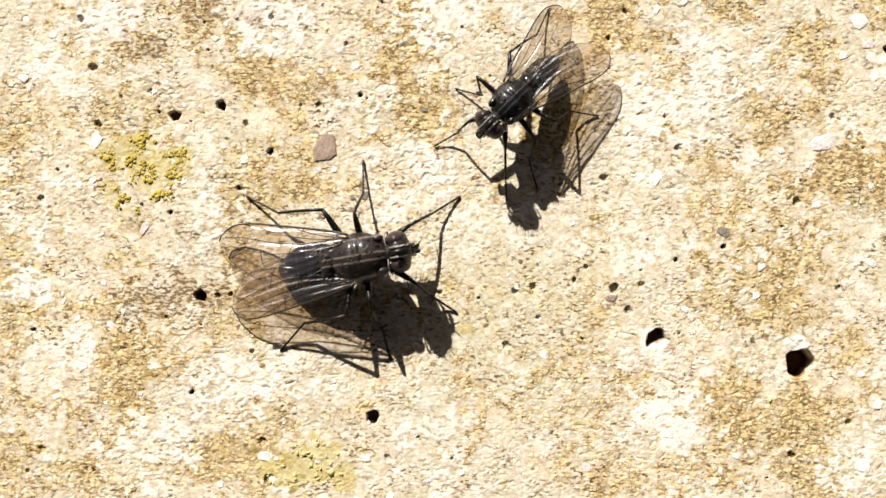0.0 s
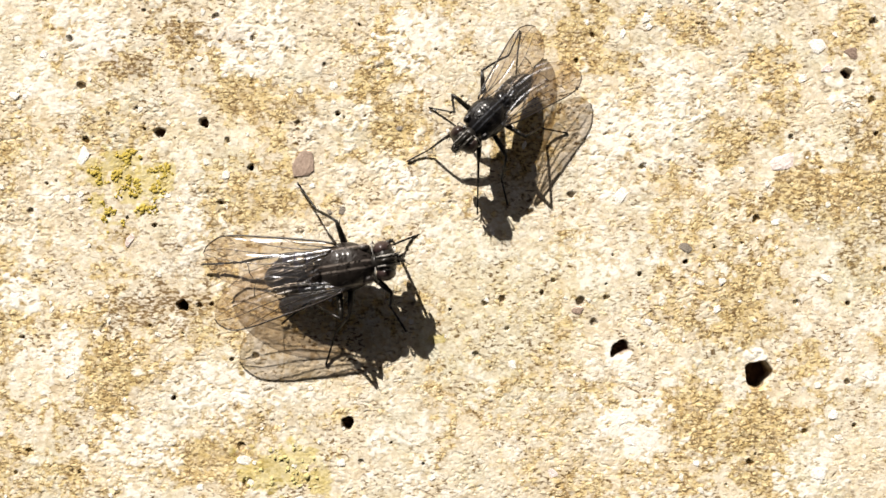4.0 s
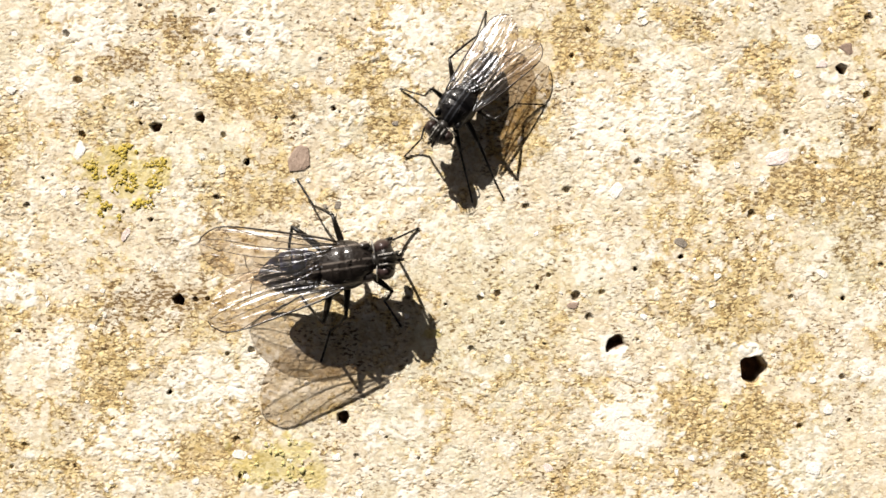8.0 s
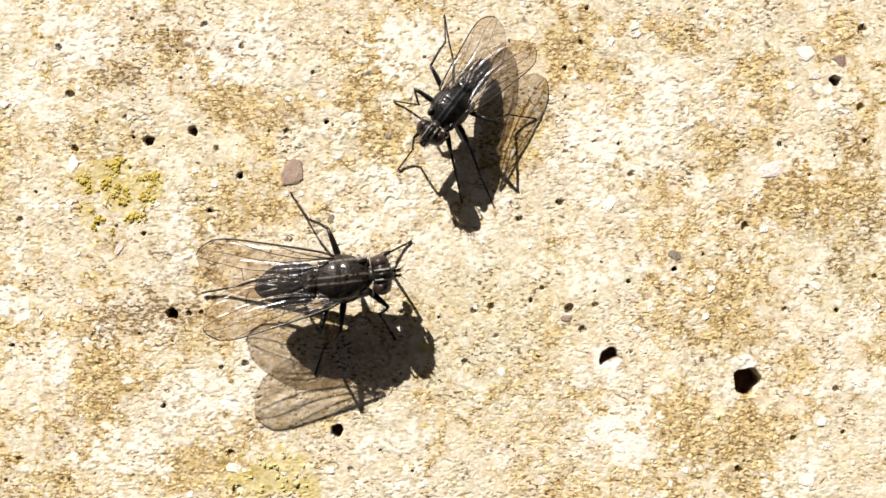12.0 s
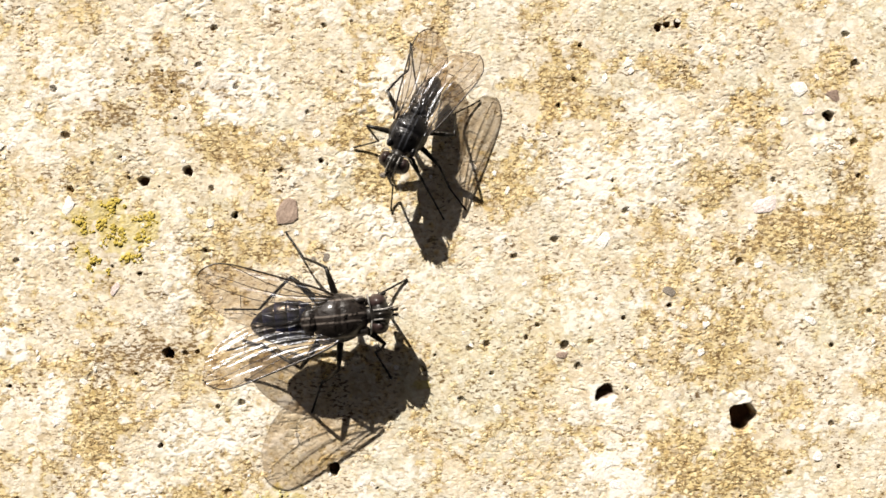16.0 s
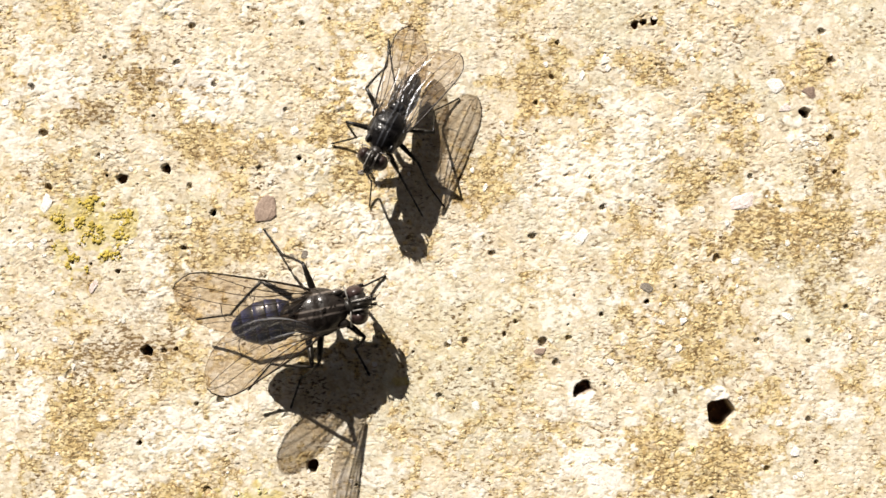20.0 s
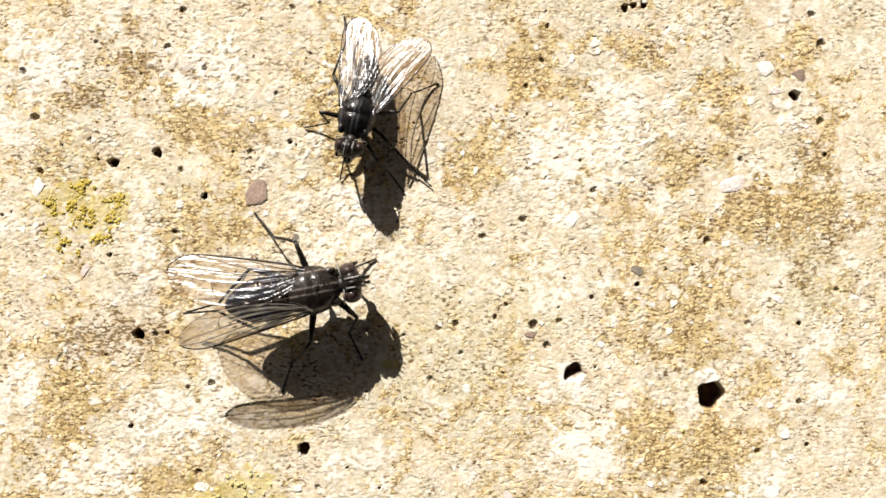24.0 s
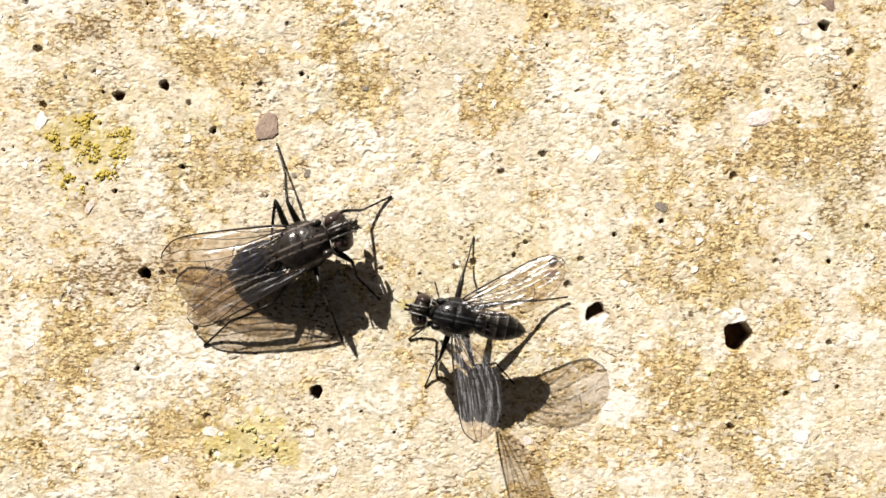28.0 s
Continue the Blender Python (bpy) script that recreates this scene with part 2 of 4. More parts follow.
def wing_material():
    """Clear brownish film, slightly milky, glossy along its folds."""
    m = Nodes("wing_film")
    tint = m.mix(m.noise(700.0, 2.0), (0.66, 0.57, 0.47), (0.86, 0.80, 0.72))
    clear = m.add("ShaderNodeBsdfTransparent", Color=tint)
    milk = m.add("ShaderNodeBsdfDiffuse", Color=(0.72, 0.74, 0.80, 1.0))
    gloss = m.add("ShaderNodeBsdfGlossy", Color=(0.80, 0.83, 0.90, 1.0), Roughness=0.28)
    edge = m.tree.nodes.new("ShaderNodeLayerWeight").outputs["Facing"]
    sheen = m.maths("MINIMUM", m.maths("ADD", m.maths("MULTIPLY", m.maths("POWER", edge, 3.0), 5.0), 0.045), 0.44)
    stretch = m.add("ShaderNodeMapping", Vector=m.coords())
    stretch.inputs["Scale"].default_value = (0.10, 1.0, 1.0)
    ripple = m.noise(5200.0, 2.0, 0.5, stretch.outputs["Vector"])
    b = m.add("ShaderNodeBump", Strength=0.9, Distance=0.00006, Height=ripple)
    along = m.add("ShaderNodeVectorTransform", Vector=(1.0, 0.0, 0.0))
    along.convert_from, along.convert_to = "OBJECT", "WORLD"
    m.tree.links.new(along.outputs[0], gloss.inputs["Tangent"])
    gloss.inputs["Anisotropy"].default_value = -0.55
    m.tree.links.new(b.outputs["Normal"], gloss.inputs["Normal"])
    film, mix = (m.tree.nodes.new("ShaderNodeMixShader") for _ in range(2))
    film.inputs[0].default_value = 0.02
    m.put(mix.inputs[0], sheen)
    m.tree.links.new(clear.outputs[0], film.inputs[1])
    m.tree.links.new(milk.outputs[0], film.inputs[2])
    m.tree.links.new(film.outputs[0], mix.inputs[1])
    m.tree.links.new(gloss.outputs[0], mix.inputs[2])
    m.tree.links.new(mix.outputs[0], m.out.inputs["Surface"])
    return m.mat


STONE = stone_material()
QUARTZ = grain_material("white_grain", (0.80, 0.77, 0.70), (0.88, 0.86, 0.82), 0.6)
LILAC = grain_material("lilac_grain", (0.72, 0.62, 0.58), (0.82, 0.74, 0.72), 0.35)
BROWN = grain_material("brown_grain", (0.27, 0.195, 0.15), (0.38, 0.285, 0.225), 0.6)
GREY = grain_material("grey_grain", (0.22, 0.19, 0.155), (0.30, 0.265, 0.22), 0.6)
LICHEN = lichen_material("yellow_lichen", (0.20, 0.14, 0.02), (0.52, 0.41, 0.08))
LICHEN_PALE = lichen_material("pale_lichen", (0.42, 0.37, 0.14), (0.60, 0.55, 0.26))
THORAX = thorax_material((0.06, 0.05, 0.043), (0.21, 0.18, 0.16), (0.034, 0.027, 0.023), 0.38, 1.0)
THORAX_BLACK = thorax_material((0.012, 0.012, 0.014), (0.07, 0.074, 0.085), (0.008, 0.008, 0.009), 0.33, 0.8)
SKIN = cuticle("black_brown_skin", (0.008, 0.007, 0.006), (0.07, 0.062, 0.055), 0.3)
LEG = cuticle("black_leg_skin", (0.006, 0.005, 0.004), (0.03, 0.023, 0.017), 0.3, 0.38)
SILVER = cuticle("silver_face_bloom", (0.10, 0.095, 0.09), (0.40, 0.385, 0.36), 0.8, 0.45)
BELLY_A = abdomen_material((0.013, 0.017, 0.060), (0.036, 0.043, 0.115))
BELLY_B = abdomen_material((0.06, 0.06, 0.064), (0.24, 0.235, 0.23))
EYE_A = eye_material("red_brown_eye", (0.022, 0.013, 0.012), (0.056, 0.036, 0.034))
EYE_B = eye_material("dark_brown_eye", (0.014, 0.009, 0.008), (0.040, 0.024, 0.022))
WING = wing_material()
VEIN = cuticle("dark_wing_vein", (0.012, 0.008, 0.006), (0.035, 0.025, 0.017), 0.5, 0.34)
VEIN.node_tree.nodes["Principled BSDF"].inputs["IOR"].default_value = 1.5
PALE_LOBE = cuticle("pale_wing_lobe", (0.42, 0.36, 0.26), (0.62, 0.58, 0.48), 0.6, 0.5)


# ---- building helpers ----
def part(name, bm, material, parent, label=""):
    """Links a bmesh as one smooth mesh object under a thing or a part."""
    me = bpy.data.meshes.new(name)
    bm.to_mesh(me)
    bm.free()
    me.materials.append(material)
    me.polygons.foreach_set("use_smooth", [True] * len(me.polygons))
    ob = new(name, me)
    ob.parent = parent
    return tagged(ob, label)


def ball(bm, centre, radii, turn=None, seg=18, rings=12, shape=None):
    """An ellipsoid in millimetres, bent by shape(p) if given."""
    m = Matrix.Translation(Vector(centre)) @ (turn.to_4x4() if turn else Matrix())
    made = bmesh.ops.create_uvsphere(bm, u_segments=seg, v_segments=rings, radius=1.0)["verts"]
    for v in made:
        p = Vector((v.co.x * radii[0], v.co.y * radii[1], v.co.z * radii[2]))
        if shape:
            p = shape(p)
        v.co = (m @ p) * MM
    return made


def tube(bm, points, radii, sides=6):
    """A tapered tube through points, in millimetres."""
    pts = [Vector(p) for p in points]
    rings = []
    side = None
    for i, p in enumerate(pts):
        d = (pts[min(i + 1, len(pts) - 1)] - pts[max(i - 1, 0)]).normalized()
        if side is None:
            side = d.orthogonal().normalized()
        side = (side - d * side.dot(d)).normalized()
        other = d.cross(side)
        r = radii[i] if isinstance(radii, (list, tuple)) else radii
        rings.append([bm.verts.new((p + (side * math.cos(a) + other * math.sin(a)) * r) * MM)
                      for a in (2 * math.pi * k / sides for k in range(sides))])
    for a, b in zip(rings, rings[1:]):
        for k in range(sides):
            bm.faces.new((a[k], a[(k + 1) % sides], b[(k + 1) % sides], b[k]))
    bm.faces.new(rings[0][::-1]), bm.faces.new(rings[-1])


def hash2(i, j, k):
    """Repeatable random numbers in 0..1 on a lattice."""
    n = (i.astype(np.int64) * 374761393 + j.astype(np.int64) * 668265263 + k * 1274126177) & 0xFFFFFFFF
    n = ((n ^ (n >> 13)) * 1274126177) & 0xFFFFFFFF
    n = ((n ^ (n >> 15)) * 2246822519) & 0xFFFFFFFF
    return ((n ^ (n >> 16)) & 0xFFFFFF) / float(0xFFFFFF)


def value_noise(x, y, size, seed):
    u, v = x / size, y / size
    i, j = np.floor(u), np.floor(v)
    a, b = u - i, v - j
    a, b = a * a * (3 - 2 * a), b * b * (3 - 2 * b)
    h = [hash2(i + di, j + dj, seed) for dj in (0, 1) for di in (0, 1)]
    return (h[0] * (1 - a) + h[1] * a) * (1 - b) + (h[2] * (1 - a) + h[3] * a) * b


def grains(x, y, size, seed):
    """Cellular noise: the distance to the border between grains (in cells) and a random number for each grain."""
    u, v = x / size, y / size
    i, j = np.floor(u), np.floor(v)
    f1, f2, tag = np.full(u.shape, 9.0), np.full(u.shape, 9.0), np.zeros(u.shape)
    for di in (-1, 0, 1):
        for dj in (-1, 0, 1):
            a, b = i + di, j + dj
            d = np.hypot(a + 0.1 + 0.8 * hash2(a, b, seed) - u, b + 0.1 + 0.8 * hash2(a, b, seed + 7) - v)
            near = d < f1
            f2 = np.where(near, f1, np.minimum(f2, d))
            tag = np.where(near, hash2(a, b, seed + 13), tag)
            f1 = np.where(near, d, f1)
    return f2 - f1, tag


def smooth(lo, hi, x):
    t = np.clip((x - lo) / (hi - lo), 0, 1)
    return t * t * (3 - 2 * t)


# ---- the stone ----
# open pores: x, y, radius, depth
PORES = [
    (14.3, -5.55, 0.62, 1.5), (7.96, -4.46, 0.46, 0.55, 1), (-4.6, -7.77, 0.29, 0.9), (-12.17, -2.34, 0.26, 1.0), (-9.02, 4, 0.15, 0.8),
    (18.38, 8.29, 0.24, 0.8), (-13.23, 5.62, 0.24, 0.6), (-11.18, 6.06, 0.22, 0.6), (-16.61, 5.28, 0.156, 0.21), (-16.82, 7.77, 0.182, 0.21),
    (6.11, -2.16, 0.208, 0.23), (2.5, -2.05, 0.156, 0.18), (1.72, -2.24, 0.156, 0.16), (6.73, -3.15, 0.182, 0.16), (-11.41, -2.34, 0.13, 0.21),
    (14.2, 1.61, 0.182, 0.21), (5.69, 2.73, 0.156, 0.21), (3.85, 1.95, 0.156, 0.16), (9, 4.03, 0.156, 0.16), (-17.34, 9.91, 0.156, 0.18),
    (19.6, 10.63, 0.208, 0.18), (19.53, 7.05, 0.182, 0.18), (-10.11, 5.23, 0.13, 0.16),
]
PITS = [
    (-9.2, -10.5, 0.234, 0.18), (-5.64, 8.71, 0.104, 0.13), (-3.95, -9.59, 0.156, 0.13), (16.02, -2.24, 0.13, 0.13), (18.36, -5.9, 0.13, 0.18),
    (13.88, -9.59, 0.156, 0.16), (7.31, -2, 0.13, 0.13), (-9.46, -8.81, 0.182, 0.16), (-6.86, 6.01, 0.156, 0.13), (-5.04, 6.47, 0.104, 0.36),
    (-13.94, 11.21, 0.104, 0.13), (-8.94, 9.91, 0.104, 0.16), (-10.63, 10.95, 0.156, 0.13), (-19.14, 1.98, 0.156, 0.13), (-19.21, -9.07, 0.156, 0.13),
    (-12.58, -6.6, 0.104, 0.36), (-8.81, -4.65, 0.156, 0.16), (1.33, -4.65, 0.182, 0.13), (10.95, -0.36, 0.104, 0.36), (20.18, -0.75, 0.13, 0.13),
    (15.81, 5.36, 0.13, 0.16), (16.41, -8.16, 0.13, 0.16), (10.56, 12.45, 0.18, 0.4), (10.95, 12.56, 0.14, 0.4), (11.45, 12.61, 0.17, 0.4), (-9.91, 12.64, 0.156, 0.18),
    (-4.84, 12.69, 0.13, 0.16), (19.19, 12.04, 0.156, 0.18),
]
# ochre, dirty and bleached blotches: x, y, half width, half height, strength
OCHRE = [
    (-11.8, 9.91, 2.34, 1.56, 0.75), (-14.14, 8.74, 1.82, 0.91, 0.6), (-8.68, 6.92, 2.08, 1.17, 0.6), (-9.2, 2.63, 2.34, 1.56, 0.7), (-18.95, 5.75, 1.82, 1.3, 0.4),
    (-3.48, 7.83, 1.43, 1.82, 0.95), (-2.44, 10.04, 1.04, 1.17, 0.8), (-2.44, 5.36, 1.56, 1.43, 0.8), (6.14, 9.91, 1.82, 1.56, 0.8), (6.92, 8.74, 1.82, 0.91, 0.7),
    (4.3, 5.9, 1.9, 1.6, 0.75), (11.08, 10.82, 1.56, 0.91, 0.7), (15.24, 7.57, 1.17, 1.56, 0.85), (12.9, 5.36, 1.56, 1.17, 0.7), (18.1, 2.37, 2.86, 2.08, 0.8),
    (18.75, 9.91, 1.56, 1.04, 0.7), (15.24, 5.62, 1.04, 1.3, 0.7), (8.48, 7.18, 0.65, 0.78, 0.7),
]
OCHRE_SOUTH = [
    (-14.92, -5.17, 2.47, 1.56, 0.75), (-15.96, -6.99, 2.08, 1.56, 0.75), (-17.52, -3.09, 1.56, 1.04, 0.5), (-12.06, -9.59, 1.56, 1.17, 0.6), (-17.78, -10.11, 1.56, 1.04, 0.6),
    (13.94, -3.09, 1.56, 1.17, 0.6), (14.46, -1.27, 1.56, 0.91, 0.7),
    (4.58, -7.25, 2.34, 1.56, 0.45), (11.6, -7.51, 2.34, 1.56, 0.75), (14.46, -7.77, 2.08, 1.56, 0.8), (16.54, -5.17, 1.56, 1.3, 0.7), (9.52, -9.98, 2.08, 1.04, 0.6),
    (14.2, -10.37, 1.82, 1.04, 0.7), (19.6, 3.4, 2.0, 3.4, 0.7), (19.4, 0.2, 2.2, 1.5, 0.6), (5.88, -10.24, 2.34, 1.04, 0.5),
]
LICHEN_SPOTS = [(-16.09, 3.61, 0.65, 0.5), (-14.14, 3.67, 1.15, 0.7), (-14.46, 2.68, 0.85, 0.55), (-16.09, 2.42, 0.45, 0.42), (-15.39, 1.46, 0.55, 0.5),
                (-13.49, 3.02, 0.75, 0.5), (-14.61, 4.50, 0.75, 0.4), (-13.9, 2.2, 0.6, 0.5), (-15.0, 3.5, 0.5, 0.4), (-12.9, 3.9, 0.5, 0.35), (-15.6, 1.9, 0.4, 0.35)]
LICHEN_FILMS = [(-7.25, -9.33, 1.2, 0.8), (-8.55, -10.24, 0.8, 0.6), (-6.47, -10.24, 0.7, 0.5), (12.90, -7.25, 0.3, 0.2), (-0.49, -3.87, 0.25, 0.2)]
GRIME = [
    (-11.54, 10.43, 1.9, 1.2, 1.3), (-14.4, 8.61, 1.9, 0.6, 1.2), (-13.36, -2.83, 1.9, 1.0, 1.2), (-15.44, -3.09, 1.3, 0.78, 0.5), (-15.18, 10.56, 1.56, 1.17, 0.45),
    (18.1, 2.37, 2.6, 1.82, 0.5), (16.8, 3.93, 0.78, 0.65, 0.6), (-9.2, 6.53, 1.56, 0.91, 0.35), (-16.48, -6.73, 1.56, 1.56, 0.3), (18.62, 1.33, 1.56, 0.78, 0.4),
    (-6.6, 6.27, 1.04, 0.65, 0.5), (14.46, -7.77, 1.56, 1.3, 0.35), (11.6, -9.07, 1.3, 0.78, 0.4), (-12.32, 2.11, 0.78, 1.04, 0.3), (-5.82, 1.59, 1.04, 0.78, 0.3),
    (1.72, -3.09, 3.38, 2.34, 0.2), (-12.58, -0.36, 1.56, 1.04, 0.5), (-10.89, 0.42, 1.17, 1.04, 0.45), (18.88, 5.1, 1.69, 1.3, 0.65), (18.75, 0.23, 1.69, 1.17, 0.6), (19.5, 4.6, 1.6, 1.8, 0.6), (20.2, 2.2, 1.5, 2.2, 0.6),
]
BLEACHED = [
    (-14.92, -8.81, 1.82, 1.3, 0.8), (-18.04, -4.78, 1.17, 1.3, 0.8), (-19.86, -1.79, 0.78, 0.78, 0.9), (-7.9, -5.17, 2.08, 1.04, 0.7), (-12.58, -6.21, 1.04, 1.04, 0.6),
    (-1.66, -8.29, 1.56, 1.3, 0.7), (-1.14, 9.91, 1.56, 1.3, 0.8), (-9.72, 9.95, 2.3, 1.4, 0.95), (-16.6, 10.4, 1.9, 1.5, 0.95), (-18.4, 7.6, 1.3, 1.3, 0.7), (-10.6, -6.2, 2.2, 1.4, 0.8), (6.92, 6.01, 1.82, 1.82, 0.7),
    (9.78, 6.01, 1.82, 1.56, 0.7), (7.96, -0.49, 3.12, 1.17, 0.7), (8.22, -8.03, 1.56, 1.56, 0.9), (-2.18, 3.67, 1.56, 1.3, 0.7), (10.04, 8.09, 1.3, 1.04, 0.6),
    (19.2, -5.6, 1.3, 0.9, 0.7), (14.35, -4.63, 0.68, 0.39, 1), (7.96, -4.86, 0.88, 0.68, 1), (17.06, -9.85, 1.3, 1.3, 0.8),
]
WORN = [(2.2, -3.2, 3.6, 3.4, 1.0), (5.2, -1.2, 3.0, 2.0, 0.8), (18.6, 0.6, 2.6, 2.2, 0.8), (-12.0, 4.6, 2.6, 1.6, 0.5)]
X0, X1, Y0, Y1, STEP = -22.6, 23.4, -13.8, 15.2, 0.040


def axis(lo, hi, step):
    inner = np.arange(lo, hi + step / 2, step)
    out = np.cumsum(step * 1.9 ** np.arange(1, 19))
    return np.concatenate([lo - out[::-1], inner, hi + out])


def blotches(x, y, rows, warp):
    total = np.zeros(x.shape)
    for cx, cy, rx, ry, s in rows:
        d = np.hypot((x - cx) / rx, (y - cy) / ry) + warp
        total = np.maximum(total, s * smooth(1.22, 0.55, d))
    return total


def relief(x, y):
    """Height of the stone in millimetres, with the random number of each grain and the depth in joints."""
    wx = x + 0.17 * (value_noise(x, y, 0.3, 51) - 0.5)
    wy = y + 0.17 * (value_noise(x, y, 0.3, 52) - 0.5)
    e1, t1 = grains(wx, wy * 1.25, 0.33, 3)
    e2, t2 = grains(wx, wy * 1.35, 0.19, 4)
    rough = value_noise(x, y, 3.0, 61) * 0.5 + value_noise(x, y, 1.1, 62) * 0.5
    rough = smooth(0.25, 0.7, rough)
    lost = value_noise(x, y, 0.55, 63)
    h = 0.08 * (value_noise(x, y, 4.5, 1) - 0.5) + 0.03 * (value_noise(x, y, 1.2, 2) - 0.5) + 0.006 * (value_noise(x, y, 0.13, 5) - 0.5)
    h += (0.003 + 0.013 * t1) * (0.15 + 0.85 * rough) * np.sqrt(smooth(0.0, 0.42, e1)) * (0.35 + 0.65 * smooth(0.35, 0.6, value_noise(x, y, 0.7, 64)))
    h += (0.002 + 0.012 * t2) * (0.2 + 0.8 * rough) * np.sqrt(smooth(0.0, 0.38, e2)) * smooth(0.1, 0.45, lost)
    for size, seed, deep in ((0.26, 71, 0.035), (0.15, 72, 0.03)):
        slit = value_noise(x + 0.4 * value_noise(x, y, 0.5, 73), y * 2.6 + 0.9 * value_noise(x, y, 0.4, 74), size, seed)
        h -= deep * (0.25 + 0.75 * rough) * smooth(0.83, 0.87, slit)
    return h - 0.03, 0.45 * t1 + 0.55 * t2, rough


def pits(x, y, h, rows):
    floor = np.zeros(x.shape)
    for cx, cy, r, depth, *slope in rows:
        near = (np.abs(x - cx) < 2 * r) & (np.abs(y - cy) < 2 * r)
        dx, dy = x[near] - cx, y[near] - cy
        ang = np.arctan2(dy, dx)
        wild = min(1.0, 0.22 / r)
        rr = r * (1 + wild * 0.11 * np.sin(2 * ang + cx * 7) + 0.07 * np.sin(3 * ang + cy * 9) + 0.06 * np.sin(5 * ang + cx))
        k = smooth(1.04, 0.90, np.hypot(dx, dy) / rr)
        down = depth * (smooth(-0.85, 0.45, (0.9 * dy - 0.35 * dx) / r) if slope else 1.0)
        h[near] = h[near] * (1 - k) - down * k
        # mask for the painted pore shade, stronger with depth
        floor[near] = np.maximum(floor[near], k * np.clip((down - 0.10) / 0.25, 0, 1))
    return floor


def stone():
    xs, ys = axis(X0, X1, STEP), axis(Y0, Y1, STEP)
    x, y = np.meshgrid(xs, ys)
    inside = (x > X0) & (x < X1) & (y > Y0) & (y < Y1)
    h, tone, rough = relief(x, y)
    warp = 1.5 * (value_noise(x, y, 1.1, 31) - 0.5) + 0.8 * (value_noise(x, y, 0.45, 32) - 0.5) + 0.9 * (value_noise(x, y, 0.2, 37) - 0.5)
    wide = value_noise(x, y, 2.6, 33) * 0.45 + value_noise(x, y, 0.9, 34) * 0.3 + value_noise(x, y, 0.25, 38) * 0.25
    ochre = np.clip(blotches(x, y, OCHRE, warp) + blotches(x, y, OCHRE_SOUTH, warp) + 0.6 * smooth(0.52, 0.68, wide) + 0.06, 0, 1)
    chalk = smooth(0.55, 0.68, 0.55 * value_noise(x, y, 1.5, 35) + 0.45 * value_noise(x, y, 0.5, 36))
    pale = np.maximum(blotches(x, y, BLEACHED, warp), 0.6 * chalk * (1 - ochre)) * smooth(0.15, 0.5, tone)
    ochre *= 1 - 0.8 * blotches(x, y, BLEACHED, warp)
    grime = blotches(x, y, GRIME, warp) * smooth(1.1, 0.5, tone)
    specks = smooth(0.72, 0.84, value_noise(x, y * 1.5, 0.17, 81)) * smooth(0.42, 0.62, 0.6 * value_noise(x, y, 1.4, 82) + 0.4 * ochre)
    grime = np.maximum(grime, 0.85 * specks * (1 - 0.7 * pale))
    worn = blotches(x, y, WORN, 0.6 * warp)
    ochre *= 1 - 0.65 * worn
    h = h * (1 - 0.75 * pale) * (1 - 0.45 * worn) + 0.012 * pale
    dots = random.Random(21)
    tiny = [(dots.uniform(-21, 22), dots.uniform(-12.5, 14), dots.choice((0.045, 0.055, 0.065, 0.1)), dots.uniform(0.15, 0.35)) for _ in range(65)]
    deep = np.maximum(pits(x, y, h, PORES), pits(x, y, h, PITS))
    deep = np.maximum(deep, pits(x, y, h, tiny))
    h = np.where(inside, h, 0.0)
    ny, nx = x.shape
    me = bpy.data.meshes.new("ground")
    co = np.stack([x, y, h], -1).reshape(-1, 3) * MM
    idx = np.arange(nx * ny).reshape(ny, nx)
    quads = np.stack([idx[:-1, :-1], idx[:-1, 1:], idx[1:, 1:], idx[1:, :-1]], -1).reshape(-1, 4)
    me.vertices.add(len(co)), me.loops.add(quads.size), me.polygons.add(len(quads))
    me.vertices.foreach_set("co", co.ravel().astype(np.float32))
    me.loops.foreach_set("vertex_index", quads.ravel().astype(np.int32))
    me.polygons.foreach_set("loop_start", np.arange(0, quads.size, 4, dtype=np.int32))
    me.polygons.foreach_set("use_smooth", np.ones(len(quads), dtype=bool))
    me.update(calc_edges=True)
    crust = blotches(x, y, [(a, b, 1.3 * c, 1.3 * d, 1.0) for a, b, c, d in LICHEN_SPOTS + LICHEN_FILMS], warp)
    for name, values in (("tone", tone), ("ochre", ochre), ("grime", grime), ("pale", pale), ("crust", crust), ("pore_shade", deep), ("worn", worn)):
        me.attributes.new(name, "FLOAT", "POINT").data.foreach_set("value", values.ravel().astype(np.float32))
    me.materials.append(STONE)
    ob = new("ground", me)
    return tagged(ob, "cream and ochre weathered limestone slab with open pores", "stone", kind="structure")


ground = stone()


def height(x, y):
    return float(relief(np.array([x]), np.array([y]))[0][0])


def pebble_mesh(seed):
    """A rough rounded grain of unit size."""
    bm = bmesh.new()
    bmesh.ops.create_icosphere(bm, subdivisions=2, radius=1.0)
    rng = random.Random(seed)
    cuts = [Vector((rng.gauss(0, 1), rng.gauss(0, 1), rng.gauss(0, 0.6))).normalized() for _ in range(8)] + [Vector((0.1, 0.05, 0.99)).normalized()]
    for v in bm.verts:
        for c in cuts:
            over = v.co.dot(c) - 0.55
            if over > 0:
                v.co -= c * over * 0.85
        v.co *= 1 + 0.10 * noise.noise(v.co * 2.3 + Vector((seed, 0, 0)))
    me = bpy.data.meshes.new("grain")
    bm.to_mesh(me)
    bm.free()
    return me


def grain_set(material, n=5):
    made = []
    for k in range(n):
        me = pebble_mesh(k + 1)
        me.materials.append(material)
        made.append(me)
    return made


